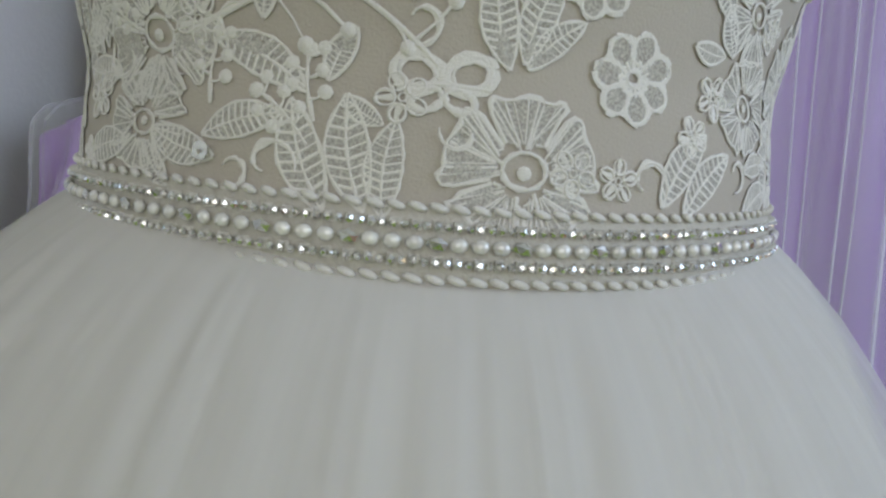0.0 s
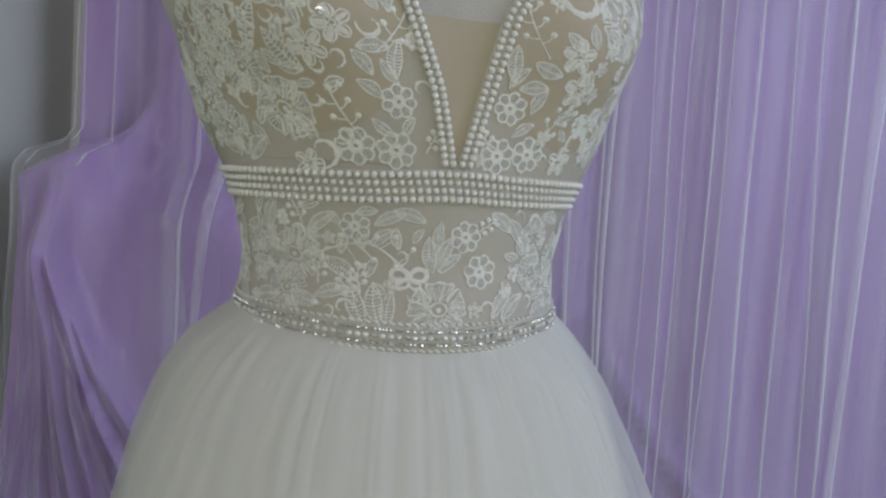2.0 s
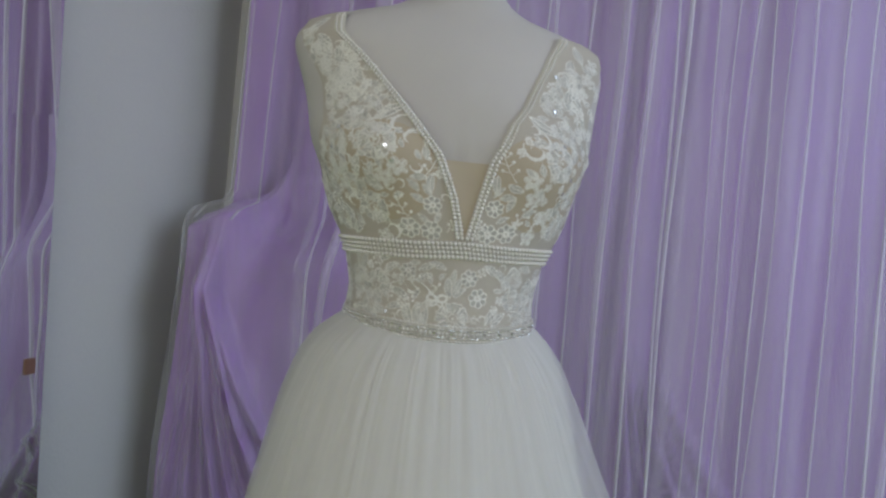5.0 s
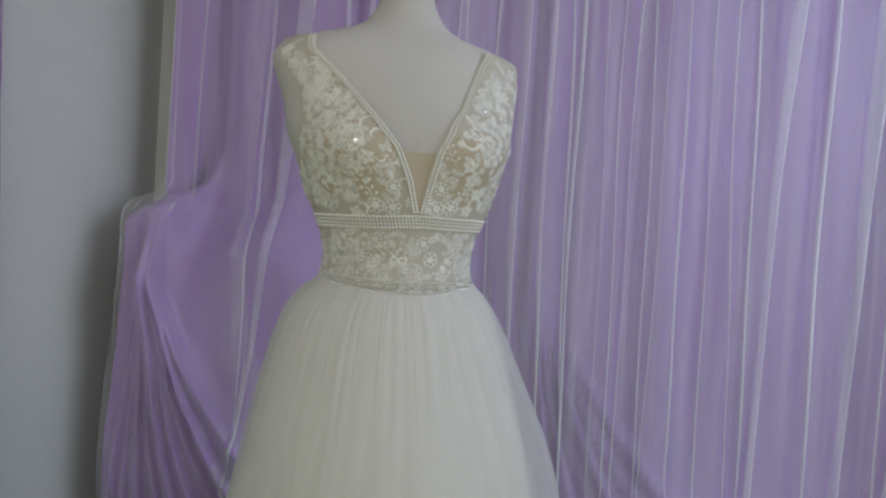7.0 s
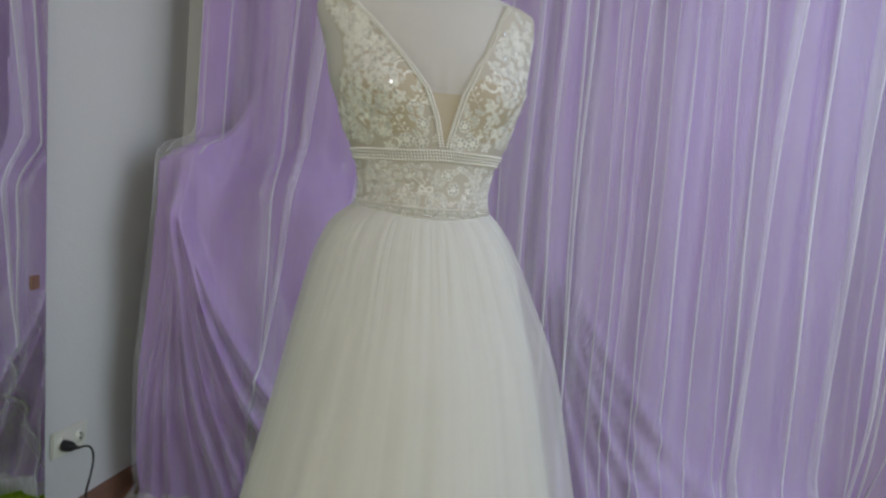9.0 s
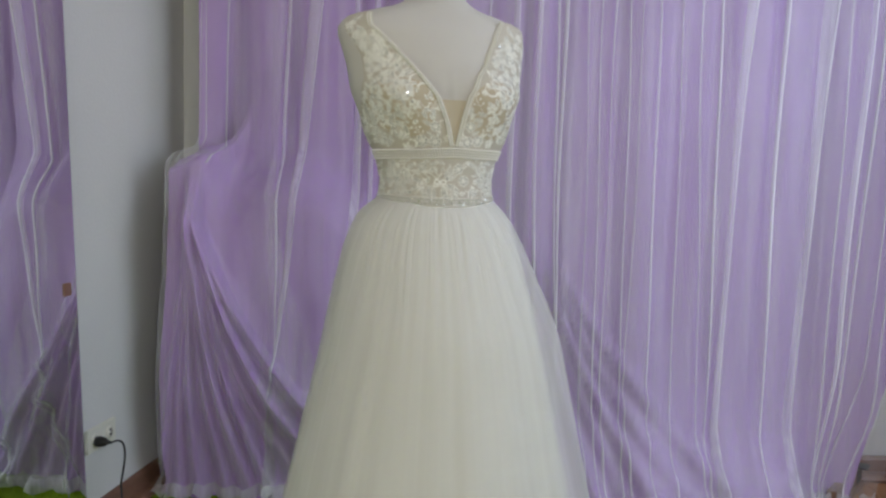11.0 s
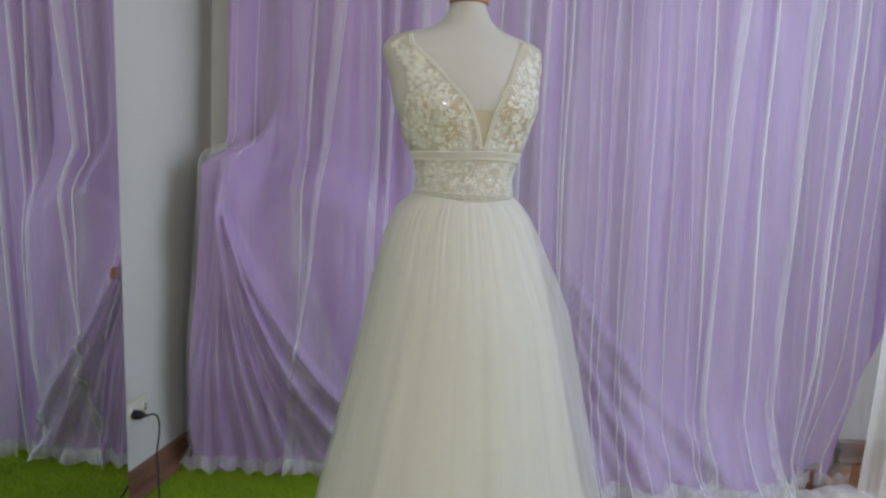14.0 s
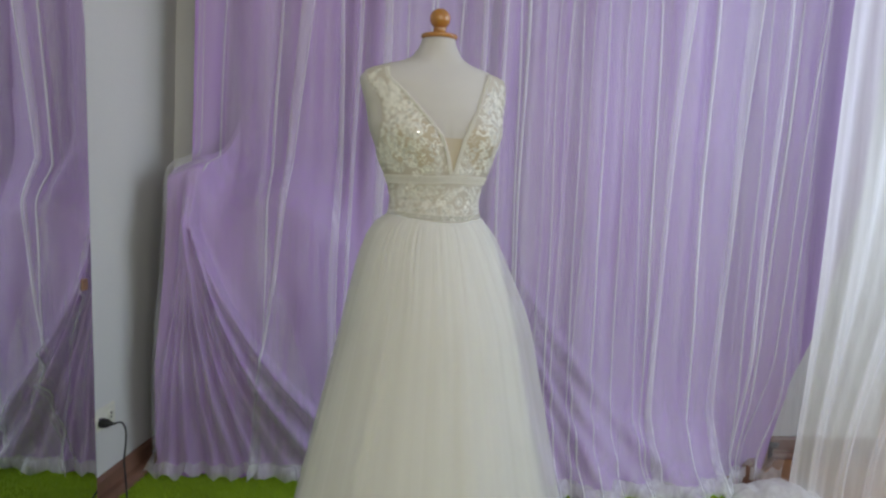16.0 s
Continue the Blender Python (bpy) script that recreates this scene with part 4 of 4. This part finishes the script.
rows = [[on_body(th, belt_z(th) - 0.0078 + 0.0156 * j / 6, 0.0016 + 0.0008 * math.sin(math.pi * j / 6)) for th in (2 * math.pi * k / 140 for k in range(140))] for j in range(7)]
belt = part("belt", grid(rows, True), BELT, dress, "ivory ribbon belt with rhinestone and pearl rows")
stones, settings, beads, cord = bmesh.new(), bmesh.new(), bmesh.new(), bmesh.new()
th = radians(-112)
k = 0
while th < radians(112):
    z, r = belt_z(th), radius(th, 1.15)
    for dz in (-0.0036, 0.0038):
        m = Matrix.Translation(on_body(th, z + dz, 0.0036)) @ Euler((0, 0, th)).to_matrix().to_4x4() @ pose(0, 0, 0, rnd.uniform(-35, 35), rnd.uniform(-35, 35), rnd.uniform(-35, 35))
        bmesh.ops.create_icosphere(stones, subdivisions=1, radius=0.00105, matrix=m)
        if k % 2 == 0:
            box(settings, *(lambda c: ((c.x - 0.0012, c.y - 0.0006, c.z - 0.0012), (c.x + 0.0012, c.y + 0.0006, c.z + 0.0012)))(on_body(th, z + dz, 0.0026)))
    if k % 2 == 0:
        p = on_body(th, z + 0.0002, 0.0038)
        if (k // 2) % 4 == 3:
            bmesh.ops.create_icosphere(stones, subdivisions=1, radius=0.0021, matrix=Matrix.Translation(p) @ Euler((0.3, 0.2, th)).to_matrix().to_4x4() @ Matrix.Diagonal((1.25, 0.6, 0.8, 1)))
        else:
            bmesh.ops.create_uvsphere(beads, u_segments=8, v_segments=5, radius=0.0016, matrix=Matrix.Translation(p) @ Euler((0, 0, th)).to_matrix().to_4x4() @ Matrix.Diagonal((1.3, 0.8, 1.0, 1)))
        for dz in (-0.0072, 0.0076):
            m = Matrix.Translation(on_body(th, z + dz, 0.0026)) @ Euler((0, 0, th)).to_matrix().to_4x4() @ pose(0, 0, 0, 0, 18, 0) @ Matrix.Diagonal((1.95, 0.7, 0.78, 1))
            bmesh.ops.create_uvsphere(cord, u_segments=8, v_segments=5, radius=0.0012, matrix=m)
    th += 0.00215 / r
    k += 1
for name, b, mt, lab, sm in (("rhinestone_trim", stones, CRYSTAL, "clear sparkling rhinestones", False), ("stone_setting_strip", settings, SILVER, "dull silver settings", False), ("belt_beading", beads, GLASS_BEAD, "pale glass beads", True), ("belt_cord", cord, LACE, "twisted ivory cord edge", True)):
    o = part(name, b, mt, belt, lab, sm)
    tagged(o, kind="stuff")
tagged(part("pearl_strand", spare, PEARL, dress, "cream pearls along neckline and band"), kind="stuff")

# ---- skirt
SK_D = [0.0, 0.008, 0.022, 0.05, 0.09, 0.15, 0.20, 0.29, 0.42, 0.66, 0.90, 1.16]
SK_R = [0.107, 0.116, 0.127, 0.141, 0.156, 0.171, 0.184, 0.206, 0.236, 0.292, 0.350, 0.415]


def skirt_point(th, v, extra=0.0, amp=1.0, swell=None):
    """Gathered cloth: fine pleats at the waist that open into broad soft folds."""
    top = belt_z(th) - 0.0068 + 0.008 * math.sin(th) ** 2
    z = top - (top - 0.012) * v
    d = top - z
    r = float(np.interp(d, SK_D, SK_R)) + extra * smooth01(0.0, 0.05, d)
    a = th + 0.05 * noise.noise((th * 2, z * 1.5, 0))
    some = 0.5 + 0.9 * noise.noise((math.sin(th) * 3, math.cos(th) * 3, 4.0))
    fine = 0.0013 * some * math.sin(a * 41 + 9 * noise.noise((math.sin(a) * 4, math.cos(a) * 4, 0))) * smooth01(0.0, 0.03, d) * (1 - smooth01(0.05, 0.3, d))
    fine += 0.0006 * max(0.1, some) * math.sin(a * 83 + 11 * noise.noise((math.sin(a) * 6, math.cos(a) * 6, 2))) * smooth01(0.0, 0.025, d) * (1 - smooth01(0.04, 0.22, d))
    mid = 0.0012 * math.sin(a * 19 + 6 * noise.noise((math.sin(a) * 2.5, math.cos(a) * 2.5, z * 0.4))) * smooth01(0.02, 0.45, d)
    broad = 0.007 * math.sin(a * 8 + 1 + 2 * noise.noise((math.sin(a) * 2, math.cos(a) * 2, 7))) * smooth01(0.1, 0.9, d)
    r += 0.007 * smooth01(0.0, 0.03, d) * (1 - smooth01(0.12, 0.32, d)) * max(0.0, -math.sin(th + 0.3)) ** 2
    r += amp * (fine + mid + broad) + (swell(th, z) if swell else 0)
    flat = 0.745 + 0.215 * smooth01(0.0, 0.25, d)
    return Vector((r * math.sin(th), -r * flat * math.cos(th) + 0.010 * math.sin(th) ** 2, z))


def skirt(name, extra, mat, label, amp=1.0, swell=None):
    rows = [[skirt_point(2 * math.pi * k / 840, (j / 69) ** 1.35, extra, amp, swell) for k in range(840)] for j in range(70)]
    return part(name, grid(rows, True), mat, dress, label)


skirt("skirt_lining", 0.001, SKIRT, "opaque ivory skirt lining", 0.85)
skirt("tulle_layer", 0.004, SKIRT_TULLE, "inner sheer ivory tulle", 1.0)
skirt("tulle_layer", 0.007, SKIRT_TULLE, "outer sheer ivory tulle standing off at one side", 0.7,
      lambda th, z: 0.036 * smooth01(1.15, 0.88, z) * math.exp(-((math.atan2(math.sin(th - 1.25), math.cos(th - 1.25))) / 0.55) ** 2))

# ---------------------------------------------------------------- carpet pile and boards
verts, faces = [], []
r2 = random.Random(4)
for k in range(26000):
    x, y = r2.uniform(-1.15, 0.1), r2.uniform(0.2, 1.4)
    if x < wall_x(y) + 0.03:
        continue
    a, h, lean = r2.uniform(0, 6.3), r2.uniform(0.008, 0.018), r2.uniform(0, 0.012)
    c, s = math.cos(a), math.sin(a)
    n = len(verts)
    verts += [(x - 0.0018 * c, y - 0.0018 * s, -0.001), (x + 0.0018 * c, y + 0.0018 * s, -0.001), (x - lean * s, y + lean * c, h)]
    faces.append((n, n + 1, n + 2))
me = bpy.data.meshes.new("carpet_pile")
me.from_pydata(verts, [], faces)
me.materials.append(GRASS)
pile = new("carpet_pile", me)
pile.parent = carpet
tagged(pile, "short green synthetic grass blades", kind="stuff")
bm = box(bmesh.new(), (-0.045, -0.6, -0.004), (0.045, 0.6, 0.004), 0.0015)
plank_mesh = mesh_of("floor_plank", bm, WOOD, smooth=False)
for i in range(24):
    for j in range(3):
        o = new("floor_plank", plank_mesh)
        o.parent = bpy.data.objects["floor"]
        o.location = (1.475 + 0.092 * i, 0.55 + 1.205 * j + (0.4 if i % 2 else 0.0) - 0.2, -0.0085)
